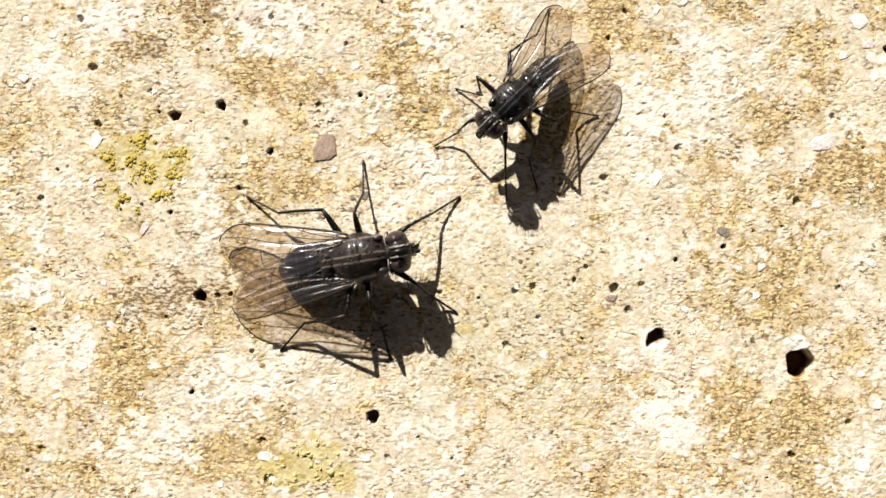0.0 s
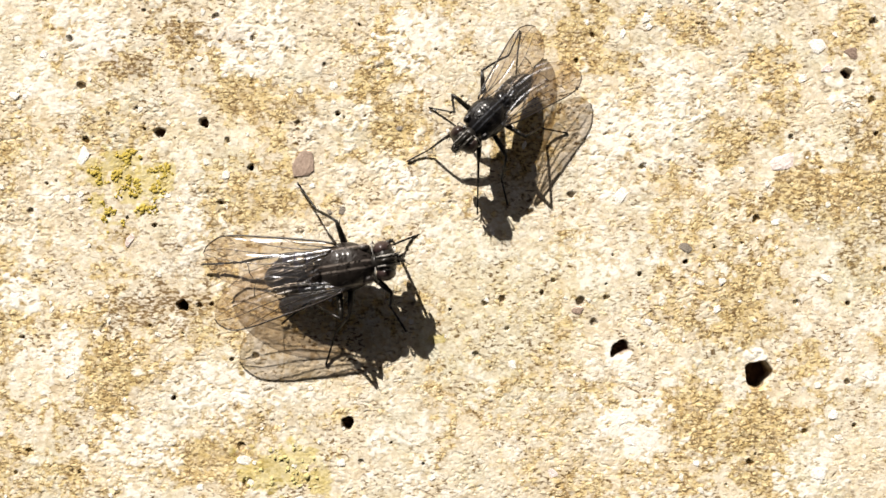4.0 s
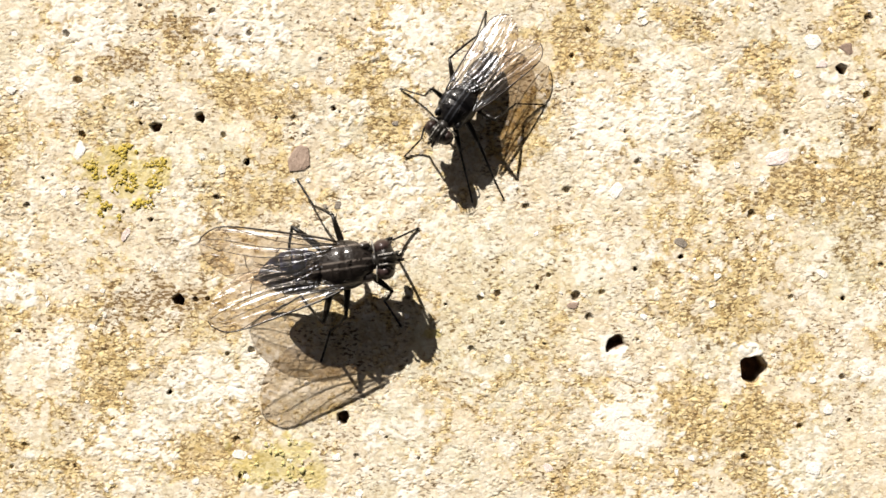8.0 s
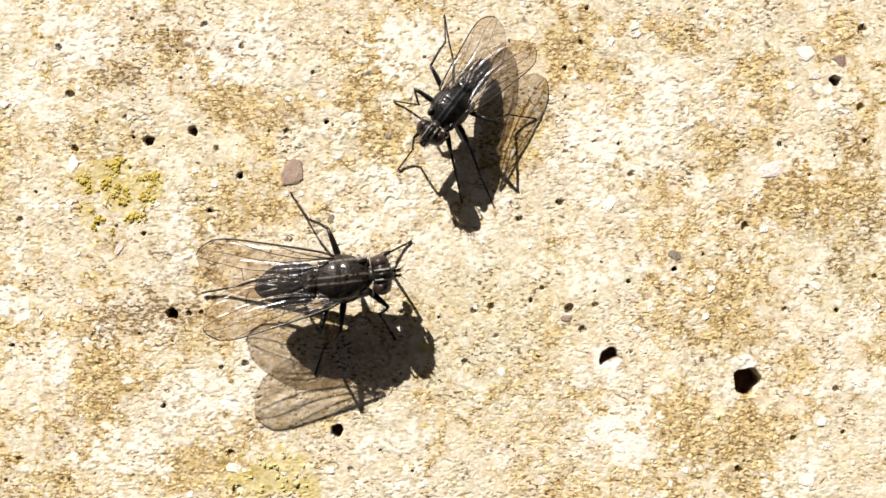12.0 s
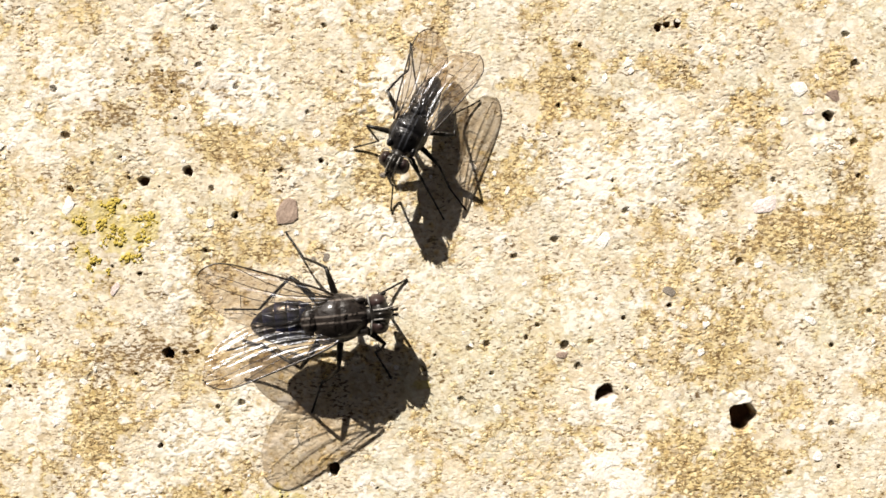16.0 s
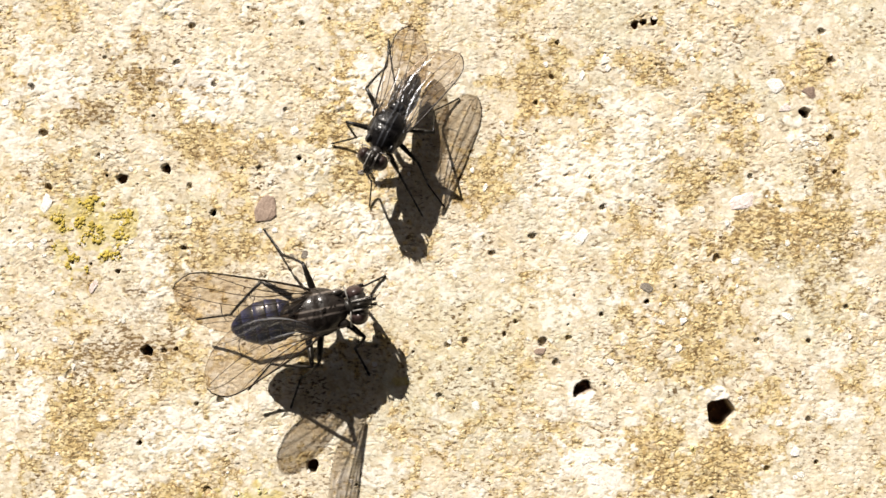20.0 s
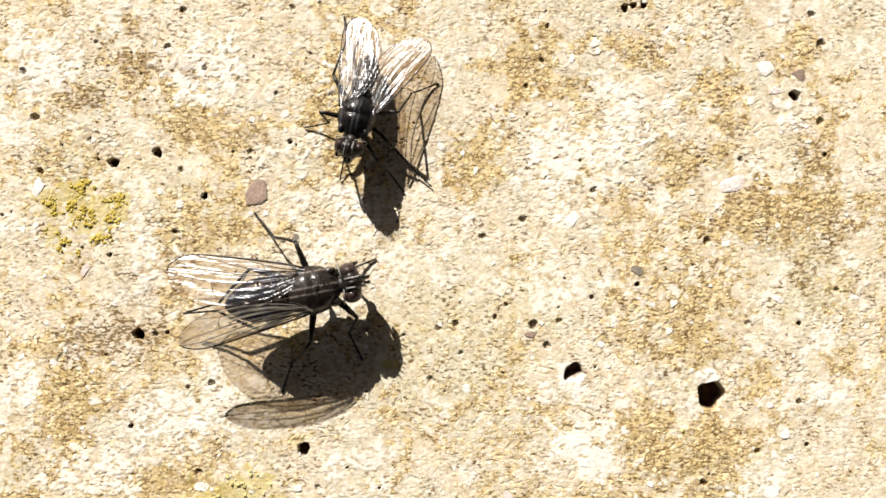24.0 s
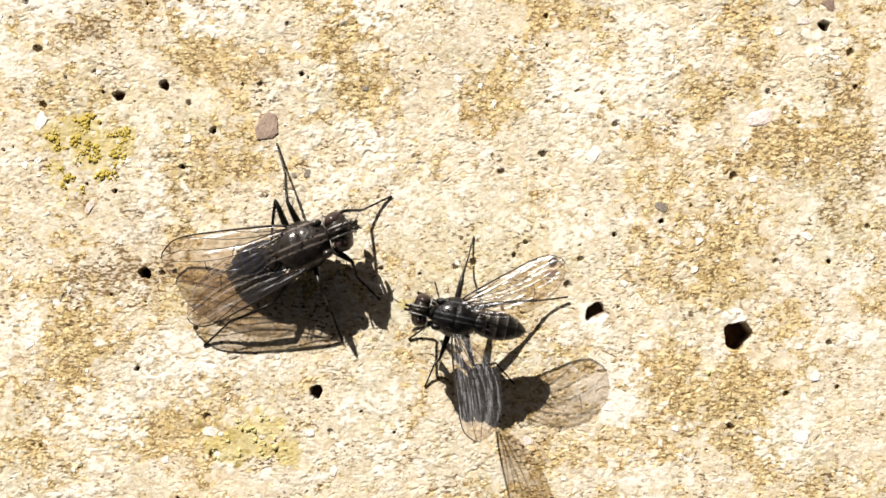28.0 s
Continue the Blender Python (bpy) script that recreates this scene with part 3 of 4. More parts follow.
WHITES, LILACS, BROWNS, GREYS = (grain_set(m) for m in (QUARTZ, LILAC, BROWN, GREY))
count = 0


def grain(meshes, x, y, rx, ry, turn, name="grain", label="", rise=0.0):
    """A grain of the stone, sunk in it and standing a little proud."""
    global count
    count += 1
    ob = new(name, meshes[count % len(meshes)])
    ob.parent = ground
    thick = 0.32 * min(rx, ry)
    z = height(x, y) - thick * 0.62 + rise * 0.12 + 0.035
    ob.matrix_basis = Matrix.LocRotScale(Vector((x, y, z)) * MM, Euler((0, 0, radians(turn))), Vector((rx, ry, thick)) * MM)
    return tagged(ob, label)


# grains that stand out: x, y, half length, half width, turn
for x, y, a, b, turn in [
        (-10.19, 3.61, 0.32, 0.26, 10), (-11.08, 4.26, 0.23, 0.20, 0), (-16.74, 4.58, 0.60, 0.36, 80), (-19.86, -1.92, 0.55, 0.42, 70),
        (-9.33, -9.46, 0.42, 0.34, 20), (-18.56, 9.18, 0.28, 0.22, 0), (-19.73, 9.91, 0.24, 0.2, 30), (-11.41, 9.00, 0.22, 0.17, 0), (9.13, 10.82, 0.36, 0.26, 60),
        (7.96, 2.70, 0.44, 0.40, 90), (16.33, 8.03, 0.34, 0.24, 20), (13.55, 3.87, 0.24, 0.18, 0), (9.26, -3.12, 0.22, 0.2, 0)]:
    grain(WHITES, x, y, a, b, turn, "white_grain")
for x, y, a, b, turn in [
        (8.01, -7.64, 0.40, 0.32, 70), (8.48, -8.61, 0.42, 0.30, 15), (17.71, -7.44, 0.34, 0.28, 0), (17.06, -10.06, 0.50, 0.42, 60), (11.60, -10.84, 0.24, 0.18, 150),
        (19.40, -5.56, 0.46, 0.34, 10), (17.47, -1.14, 0.28, 0.24, 0), (14.72, 3.20, 0.24, 0.16, 40), (17.06, 9.59, 0.56, 0.44, 20), (-19.86, 7.31, 0.3, 0.24, 0),
        (-17.39, -5.43, 0.36, 0.28, 70), (-16.09, -3.61, 0.24, 0.2, 0), (12.38, -2.57, 0.3, 0.2, 30), (-1.66, -3.09, 0.2, 0.16, 0)]:
    grain(WHITES, x, y, a, b, turn, "white_grain")
for x, y, a, b, turn in [(15.50, 4.32, 0.85, 0.58, 40), (17.45, 8.53, 0.42, 0.28, 35), (-14.61, 0.68, 0.40, 0.22, 75), (4.84, -10.06, 0.42, 0.28, 140)]:
    grain(LILACS, x, y, a, b, turn, "lilac_grain", "smooth pinkish-lilac grain set in the stone", 0.0)
grain(BROWNS, -6.60, 4.21, 1.0, 0.62, 80, "brown_grain", "flat reddish-brown grain set in the stone", 0.35)
grain(BROWNS, 6.01, -2.57, 0.36, 0.24, 20, "brown_grain")
grain(BROWNS, 18.62, 9.26, 0.5, 0.4, 0, "brown_grain")
for x, y, a, b, turn in [(10.95, 0.29, 0.36, 0.30, 0), (-4.86, 1.98, 0.26, 0.26, 0), (-5.43, 1.95, 0.16, 0.14, 0), (-2.18, 5.80, 0.2, 0.16, 30)]:
    grain(GREYS, x, y, a, b, turn, "grey_grain", "dull grey-brown grain set in the stone")
# the many small pale grains
rng = random.Random(5)
for _ in range(230):
    x, y = rng.uniform(-21.5, 21.5), rng.uniform(-12.5, 14.5)
    a = rng.choice((0.11, 0.13, 0.15, 0.19, 0.24)) * rng.uniform(0.8, 1.2)
    grain(WHITES, x, y, a, a * rng.uniform(0.6, 0.95), rng.uniform(0, 180), "white_grain", rise=-0.08)


def crumbs(name, material, patches, n, size, seed, label, category):
    """A crust of many small lobes over oval patches: x, y, half width, half height."""
    rng = random.Random(seed)
    base = bmesh.new()
    bmesh.ops.create_icosphere(base, subdivisions=2, radius=1.0)
    shape = [v.co.copy() for v in base.verts]
    tris = [[v.index for v in f.verts] for f in base.faces]
    base.free()
    verts, faces = [], []
    for px, py, rx, ry in patches:
        for _ in range(int(n * rx * ry)):
            r, a = math.sqrt(rng.random()), rng.uniform(0, 6.283)
            x, y = px + rx * r * math.cos(a), py + ry * r * math.sin(a)
            if noise.noise(Vector((x * 2.2, y * 2.2, seed))) < 0.08:
                continue
            s = size * rng.choice((0.5, 0.7, 0.9, 1.5)) * (1.1 - 0.5 * r)
            z = height(x, y) + 0.2 * s
            start = len(verts)
            sx, sy, sz = s * rng.uniform(0.7, 1.5), s * rng.uniform(0.7, 1.5), s * rng.uniform(0.45, 0.8)
            for c in shape:
                k = 1 + 0.55 * noise.noise(c * 1.7 + Vector((x * 9, y * 9, 0)))
                verts.append(((x + c.x * sx * k) * MM, (y + c.y * sy * k) * MM, (z + c.z * sz * k) * MM))
            faces += [[start + i for i in f] for f in tris]
    me = bpy.data.meshes.new(name)
    me.from_pydata(verts, [], faces)
    me.materials.append(material)
    me.polygons.foreach_set("use_smooth", [True] * len(me.polygons))
    return tagged(new(name, me), label, category, kind="stuff")


crumbs("lichen_crust", LICHEN, LICHEN_SPOTS, 480, 0.058, 11, "mustard-yellow lichen crust on the pale stone", "lichen")
crumbs("lichen_crust", LICHEN_PALE, LICHEN_FILMS, 120, 0.07, 12, "thin pale yellow-green lichen crust on the stone", "lichen")


# ---- the flies ----
LEGS = {  # hip x, y, z; length of thigh, shin and foot; the way the knee leans: ahead, out
    "front": (0.78, 0.36, -0.62, 1.55, 1.5, 1.45, 0.70, 0.30),
    "middle": (0.05, 0.48, -0.72, 1.8, 1.75, 1.55, 0.1, 0.95),
    "hind": (-0.62, 0.46, -0.66, 2.0, 2.15, 1.7, -0.10, 1.75),
}


def wing_point(u, v, side, length, width):
    """A point of the wing film: u from hinge to tip, v from the hind edge (-1) to the front edge (1). side: 1 right wing, -1 left."""
    chord = width * ((0.10 + 0.90 * (1 - (1 - u / 0.55) ** 2) ** 0.75) if u < 0.55 else math.sqrt(max(0.0, 1 - ((u - 0.55) / 0.45) ** 2.6)))
    mid = -0.30 * width * math.sin(math.pi * min(1, u ** 0.8 * 0.88)) - 0.05 * width * u
    ripple = (0.014 * math.sin(v * 9.0 + 0.6) + 0.036 * math.sin(v * 23.0 + 5.0 * u) * (1.1 - u) * (0.6 + 0.4 * math.sin(v * 6.0 + 1.0)) + 0.008 * math.sin(v * 15.0 - 7.0 * u + 2.0)) * math.sin(math.pi * u) + 0.10 * (1 - v * v) * math.sin(math.pi * u)
    return Vector((u * length, side * (mid + 0.5 * chord * v), ripple + 0.05 * u * u * length * 0.3))


def wing(fly, side, length, width):
    name = "wing"
    bm = bmesh.new()
    nu, nv = 36, 64
    grid = [[bm.verts.new(wing_point(i / nu, -1 + 2 * j / nv, side, length, width) * MM) for j in range(nv + 1)] for i in range(nu)]
    tip = bm.verts.new(wing_point(1.0, 0, side, length, width) * MM)
    for i in range(nu - 1):
        for j in range(nv):
            bm.faces.new((grid[i][j], grid[i + 1][j], grid[i + 1][j + 1], grid[i][j + 1]))
    for j in range(nv):
        bm.faces.new((grid[-1][j], tip, grid[-1][j + 1]))
    film = part(name, bm, WING, fly, "clear smoky wing with dark veins")
    runs = [  # each vein: (u, v) stations and thickness
        ([(0.02, 1), (0.2, 1), (0.45, 1), (0.7, 1), (0.9, 1), (0.985, 0.8), (1.0, 0)], 0.045),
        ([(0.02, 0.6), (0.2, 0.72), (0.38, 0.9), (0.44, 1)], 0.030),
        ([(0.04, 0.5), (0.25, 0.55), (0.5, 0.68), (0.72, 0.88), (0.82, 1)], 0.030),
        ([(0.12, 0.5), (0.35, 0.36), (0.6, 0.38), (0.85, 0.42), (0.985, 0.35)], 0.028),
        ([(0.05, 0.2), (0.3, 0.06), (0.55, -0.02), (0.8, -0.05), (0.985, -0.1)], 0.028),
        ([(0.05, 0.1), (0.3, -0.30), (0.5, -0.48), (0.68, -0.72), (0.78, -0.98)], 0.026),
        ([(0.04, -0.1), (0.2, -0.55), (0.36, -0.98)], 0.020),
        ([(0.42, 0.37), (0.44, 0.02)], 0.024),
        ([(0.66, -0.03), (0.64, -0.40), (0.60, -0.62)], 0.024),
        ([(0.0, -0.5), (0.15, -0.96), (0.4, -1), (0.7, -1), (0.95, -0.95), (1.0, 0)], 0.013),
    ]
    for k, (stations, thick) in enumerate(runs):
        bm = bmesh.new()
        pts = []
        for (u0, v0), (u1, v1) in zip(stations, stations[1:]):
            n = max(2, int(abs(u1 - u0) * 30))
            for s in range(n):
                f = s / n
                pts.append(wing_point(u0 + (u1 - u0) * f, v0 + (v1 - v0) * f, side, length, width))
        pts.append(wing_point(*stations[-1], side, length, width))
        tube(bm, pts, [(1.0 * thick if k == 0 else 0.72 * thick) * (1.25 - 0.7 * i / len(pts)) for i in range(len(pts))], 5)
        part("vein", bm, VEIN, film)
    return film


def leg(fly, kind, side, k):
    """Thigh hung at the hip, with shin and foot under it. Each points along its own x."""
    x, y, z, thigh, tib, toe = LEGS[kind][:6]
    bm = bmesh.new()
    ball(bm, (x, side * (y * 0.8), z + 0.1), (0.24, 0.22, 0.34), seg=10, rings=7)
    part("coxa", bm, LEG, fly)
    bm = bmesh.new()
    tube(bm, [(0, 0, 0), (thigh * 0.12, 0, 0.02), (thigh * 0.4, 0, 0.05), (thigh * 0.75, 0, 0.03), (thigh, 0, 0)], [0.11, 0.145, 0.16, 0.125, 0.075], 8)
    femur = part("femur", bm, LEG, fly)
    rng = random.Random(k)
    bm = bmesh.new()
    for i in range(11):
        f = 0.15 + 0.075 * i
        a = rng.uniform(0, 6.28)
        tube(bm, [(thigh * f, 0.12 * math.cos(a), 0.12 * math.sin(a)), (thigh * f + 0.22, 0.36 * math.cos(a), 0.36 * math.sin(a))], [0.018, 0.005], 3)
    tagged(part("bristles", bm, LEG, femur), kind="stuff")
    bm = bmesh.new()
    tube(bm, [(-0.02, 0, 0), (tib * 0.3, 0, 0.03), (tib * 0.7, 0, 0.03), (tib, 0, 0)], [0.072, 0.066, 0.062, 0.062], 7)
    for i in range(10):
        a = rng.uniform(0, 6.28)
        f = tib * (0.15 + 0.085 * i)
        tube(bm, [(f, 0.06 * math.cos(a), 0.06 * math.sin(a)), (f + 0.2, 0.26 * math.cos(a), 0.26 * math.sin(a))], [0.016, 0.005], 3)
    tibia = part("tibia", bm, LEG, femur)
    tibia.location = (thigh * MM, 0, 0)
    bm = bmesh.new()
    pts, radii = [], []
    for i in range(5):
        for f, r in ((0.0, 0.038), (0.5, 0.046), (0.88, 0.054)):
            g = (i + f) / 5
            pts.append((g * toe, 0, -0.07 * math.sin(math.pi * g)))
            radii.append(r)
    tube(bm, pts + [(toe, 0, 0), (toe + 0.06, 0, -0.02)], radii + [0.05, 0.02], 6)
    foot = part("tarsus", bm, LEG, femur)
    femur.location = (x * MM, side * y * MM, z * MM)
    return femur, tibia, foot


def bristles(bm, rng, n, where, lean, length):
    for _ in range(n):
        p, nrm = where(rng)
        d = (nrm + Vector(lean) + Vector((rng.uniform(-.3, .3), rng.uniform(-.3, .3), rng.uniform(-.2, .2)))).normalized()
        l = length * rng.uniform(0.6, 1.2)
        tube(bm, [p - d * 0.05, p + d * l * 0.5, p + d * l + Vector(lean) * 0.12 * l], [0.022, 0.015, 0.004], 3)


def on_ball(centre, radii, low=-0.1):
    def pick(rng):
        while True:
            v = Vector((rng.gauss(0, 1), rng.gauss(0, 1), rng.gauss(0, 1))).normalized()
            if v.z > low:
                break
        p = Vector([c + r * a for c, r, a in zip(centre, radii, v)])
        return p, Vector([a / r for a, r in zip(v, radii)]).normalized()
    return pick


def build_fly(label, size, chest_skin, belly_width, belly_length, belly_skin, wing_length, wing_width, eyes, reach, seed):
    """A fly in its own space: x ahead, y to its left, z up, the thorax round the origin."""
    fly = tagged(new("fly"), label, "fly", "flies on the stone")
    rng = random.Random(seed)

    def chest(p):
        p.z *= 0.93 if p.z > 0 else 1.0
        p.y *= 1 - 0.10 * (p.x / 1.3) ** 2
        if p.z > 0.3 and abs(p.x - 0.05) < 0.18:
            p.z -= 0.10 * (1 - abs(p.x - 0.05) / 0.18)
        return p
    bm = bmesh.new()
    ball(bm, (0, 0, 0), (1.30, 1.05, 0.98), seg=36, rings=26, shape=chest)
    thorax = part("thorax", bm, chest_skin, fly, "grey-dusted thorax with dark stripes")
    for s in (-1, 1):
        bm = bmesh.new()
        ball(bm, (0.88, s * 0.66, 0.28), (0.30, 0.20, 0.24), seg=12, rings=8)
        part("shoulder", bm, chest_skin, thorax)
        bm = bmesh.new()
        ball(bm, (-0.62, s * 0.86, 0.22), (0.34, 0.20, 0.12), seg=12, rings=8)
        part("calypter", bm, PALE_LOBE, fly, "pale wing-base lobe")
    bm = bmesh.new()
    ball(bm, (-1.26, 0, 0.34), (0.38, 0.52, 0.30), seg=18, rings=12)
    part("scutellum", bm, chest_skin, thorax)
    bm = bmesh.new()
    bristles(bm, rng, 34, on_ball((0, 0, 0), (1.30, 1.05, 0.93), 0.25), (-1.6, 0, 0.0), 0.22)
    bristles(bm, rng, 14, on_ball((-1.34, 0, 0.38), (0.42, 0.56, 0.34), 0.0), (-1.3, 0, 0.0), 0.45)
    tagged(part("bristles", bm, LEG, thorax), kind="stuff")

    bm = bmesh.new()
    tube(bm, [(1.1, 0, 0.05), (1.55 + reach, 0, 0.05)], [0.38, 0.32], 10)
    part("neck", bm, SKIN, fly)
    bm = bmesh.new()
    ball(bm, (1.70, 0, 0.02), (0.46, 0.82, 0.72), seg=24, rings=16)
    head = part("head", bm, SKIN, fly, "dark head with silvery face")
    head.location = (reach * MM, 0, 0)
    for s in (-1, 1):
        bm = bmesh.new()
        ball(bm, (1.66, s * 0.51, 0.05), (0.41, 0.35, 0.62), seg=24, rings=16)
        part("eye", bm, eyes, head, "glossy red-brown eye")
        bm = bmesh.new()
        tube(bm, [(1.42, s * 0.20, 0.66), (1.75, s * 0.20, 0.76), (2.05, s * 0.19, 0.58), (2.25, s * 0.21, 0.2), (2.24, s * 0.24, -0.25), (2.1, s * 0.22, -0.5)],
             [0.04, 0.055, 0.062, 0.066, 0.06, 0.03], 8)
        part("silver_stripe", bm, SILVER, head, "silvery stripe along the eye")
        bm = bmesh.new()
        tube(bm, [(1.32, s * 0.22, 0.66), (1.28, s * 0.50, 0.62), (1.26, s * 0.78, 0.38), (1.26, s * 0.86, 0.05), (1.28, s * 0.74, -0.35)], [0.02, 0.035, 0.04, 0.035, 0.02], 7)
        part("eye_rim", bm, SILVER, head)
        bm = bmesh.new()
        tube(bm, [(2.22, s * 0.09, 0.22), (2.40, s * 0.11, 0.16), (2.46, s * 0.11, -0.02), (2.42, s * 0.11, -0.20)], [0.05, 0.07, 0.085, 0.06], 7)
        tube(bm, [(2.42, s * 0.11, 0.10), (2.62, s * 0.26, 0.16), (2.74, s * 0.36, 0.16)], [0.025, 0.018, 0.006], 4)
        part("antenna", bm, LEG, head)
    bm = bmesh.new()
    tube(bm, [(1.45, 0, 0.70), (1.78, 0, 0.77), (2.08, 0, 0.57), (2.24, 0, 0.25)], [0.10, 0.13, 0.13, 0.08], 8)
    part("forehead_band", bm, LEG, head)
    bm = bmesh.new()
    tube(bm, [(1.9, 0, -0.5), (1.98, 0, -0.85), (2.12, 0, -1.05)], [0.20, 0.14, 0.20], 8)
    part("mouthparts", bm, LEG, head)
    bm = bmesh.new()
    bristles(bm, rng, 40, on_ball((1.78, 0, 0.05), (0.47, 0.55, 0.74), 0.2), (0.5, 0, 0.3), 0.30)
    tagged(part("bristles", bm, LEG, head), kind="stuff")

    droop = 0.16
    for i in range(5):
        f0, f1 = i / 5 * 0.96, min(1.0, (i + 1) / 5 + 0.03)
        bm = bmesh.new()
        ring = bm.verts.layers.float.new("ring")
        rows = []
        for j in range(6):
            g = j / 5
            f = f0 + (f1 - f0) * g
            shape = max(0.02, math.sin(math.pi * (0.20 + 0.79 * f)) ** 0.62)
            lift = 1.035 if j == 4 else (0.96 if j == 5 else 1.0)
            cx, cz = -1.10 - belly_length * f, -0.20 - droop * belly_length * f * f
            row = []
            for k in range(28):
                a = 2 * math.pi * k / 28
                v = bm.verts.new(Vector((cx, belly_width * shape * lift * math.cos(a), cz + 0.54 * (0.5 + 0.5 * belly_width) * shape * lift * math.sin(a))) * MM)
                v[ring] = g
                row.append(v)
            rows.append(row)
        for a, b in zip(rows, rows[1:]):
            for k in range(28):
                bm.faces.new((a[k], b[k], b[(k + 1) % 28], a[(k + 1) % 28]))
        bm.faces.new(rows[-1][::-1]), bm.faces.new(rows[0])
        seg = part("abdomen_ring", bm, belly_skin, fly, "dark abdomen ring with grey shimmer")
    bm = bmesh.new()
    mid = -1.15 - belly_length * 0.5
    bristles(bm, rng, 50, on_ball((mid, 0, -0.5), (belly_length * 0.5, belly_width, 0.5), 0.3), (-1.5, 0, 0.0), 0.22)
    bristles(bm, rng, 8, on_ball((-1.15 - belly_length * 0.86, 0, -0.9), (belly_length * 0.16, belly_width * 0.55, 0.42), -0.5), (-1.0, 0, 0.1), 0.3)
    tagged(part("bristles", bm, LEG, fly), kind="stuff")

    wings = {s: wing(fly, s, wing_length, wing_width) for s in (1, -1)}
    legs = {(kind, s): leg(fly, kind, s, seed + 10 * i + s) for i, kind in enumerate(LEGS) for s in (1, -1)}
    fly.scale = (size, size, size)
    return fly, wings, legs


fly_a, wings_a, legs_a = build_fly("large dark fly with bluish abdomen and smoky wings", 1.05, THORAX, 0.95, 2.6, BELLY_A, 5.85, 2.3, EYE_A, 0.0, 1)
fly_b, wings_b, legs_b = build_fly("smaller slender black fly with grey-banded abdomen", 0.83, THORAX_BLACK, 0.74, 2.7, BELLY_B, 5.6, 2.3, EYE_B, 0.13, 2)


# ---- how they move ----
def between(rows, t):
    """The row's values at t, straight between two rows."""
    if t <= rows[0][0]:
        return rows[0][1:]
    for a, b in zip(rows, rows[1:]):
        if t <= b[0]:
            f = (t - a[0]) / (b[0] - a[0])
            f = f * f * (3 - 2 * f)
            return tuple(p + (q - p) * f for p, q in zip(a[1:], b[1:]))
    return rows[-1][1:]


def body_pose(x, y, z, heading, pitch, roll=0.0):
    return pose(x * MM, y * MM, z * MM) @ Euler((radians(roll), radians(-pitch), radians(heading))).to_matrix().to_4x4()


def wing_pose(side, size, sweep, lift, twist):
    """sweep: degrees out from straight back; lift: of the tip; twist: front edge down. side: 1 right, -1 left."""
    turn = Euler((radians(-side * twist), radians(-lift), radians(180 + side * sweep)))
    return Matrix.Translation(Vector((-0.12, -side * 0.80, 0.58)) * MM) @ turn.to_matrix().to_4x4()


def leg_poses(kind, side, body, size, foot):
    """Bends thigh and shin so that the foot stands at a point of the world (mm)."""
    x, y, z, thigh, shin, toe, ahead, out = LEGS[kind]
    hip = Vector((x, side * y, z))
    turn = body.to_3x3().inverted()
    tip = (body.inverted() @ (Vector(foot) * MM)) / MM / size
    back = hip - tip
    high = turn @ Vector((0, 0, 1))
    back = (back - high * back.dot(high)).normalized()
    slack = (thigh + shin) * 0.96 - (hip - tip - back * toe * 0.93).length
    tilt = radians(22 if slack > 0 else 10)
    ankle = tip + (back * math.cos(tilt) + high * math.sin(tilt)) * toe
    d = ankle - hip
    reach = min(max(d.length, abs(shin - thigh) + 0.3), (thigh + shin) * 0.995)
    line = d.normalized()
    up = Vector((ahead, side * out, 1.0))
    up = (up - line * up.dot(line)).normalized()
    c = (thigh ** 2 + reach ** 2 - shin ** 2) / (2 * thigh * reach)
    a = math.acos(max(-1, min(1, c)))
    knee = hip + line * (thigh * math.cos(a)) + up * (thigh * math.sin(a))
    ankle = hip + line * reach

    def along(d, up):
        xax = d.normalized()
        yax = up.cross(xax).normalized()
        return Matrix((xax, yax, xax.cross(yax))).transposed()
    r1, r2, r3 = along(knee - hip, up), along(ankle - knee, up), along(tip - ankle, high)
    home = (Matrix.Translation(hip * MM) @ r1.to_4x4())
    return (home, Matrix.Translation(Vector((thigh, 0, 0)) * MM) @ (r1.inverted() @ r2).to_4x4(),
            home.inverted() @ Matrix.Translation(ankle * MM) @ r3.to_4x4())


# x, y, z of the thorax, heading, pitch
BODY_A = [
    (0, -5, -0.73, 1.75, 9, 11), (1, -4.97, -0.58, 1.75, 9, 11), (2, -4.92, -0.57, 1.75, 9, 11),
    (3.1, -4.77, -0.57, 1.75, 9, 11), (3.5, -4.59, -0.53, 1.75, 9, 9), (5.5, -4.45, -0.66, 2.25, 8, -4),
    (8, -4.34, -0.71, 2.25, 8, -4), (10, -4.22, -0.67, 2.25, 7, -4), (12, -4.18, -0.7, 2.3, 6, -3),
    (13.5, -4.15, -0.63, 2.3, 6, -4), (16, -4.09, -0.65, 2.2, 5, -8), (17, -4.05, -0.64, 2.2, 7, -8),
]
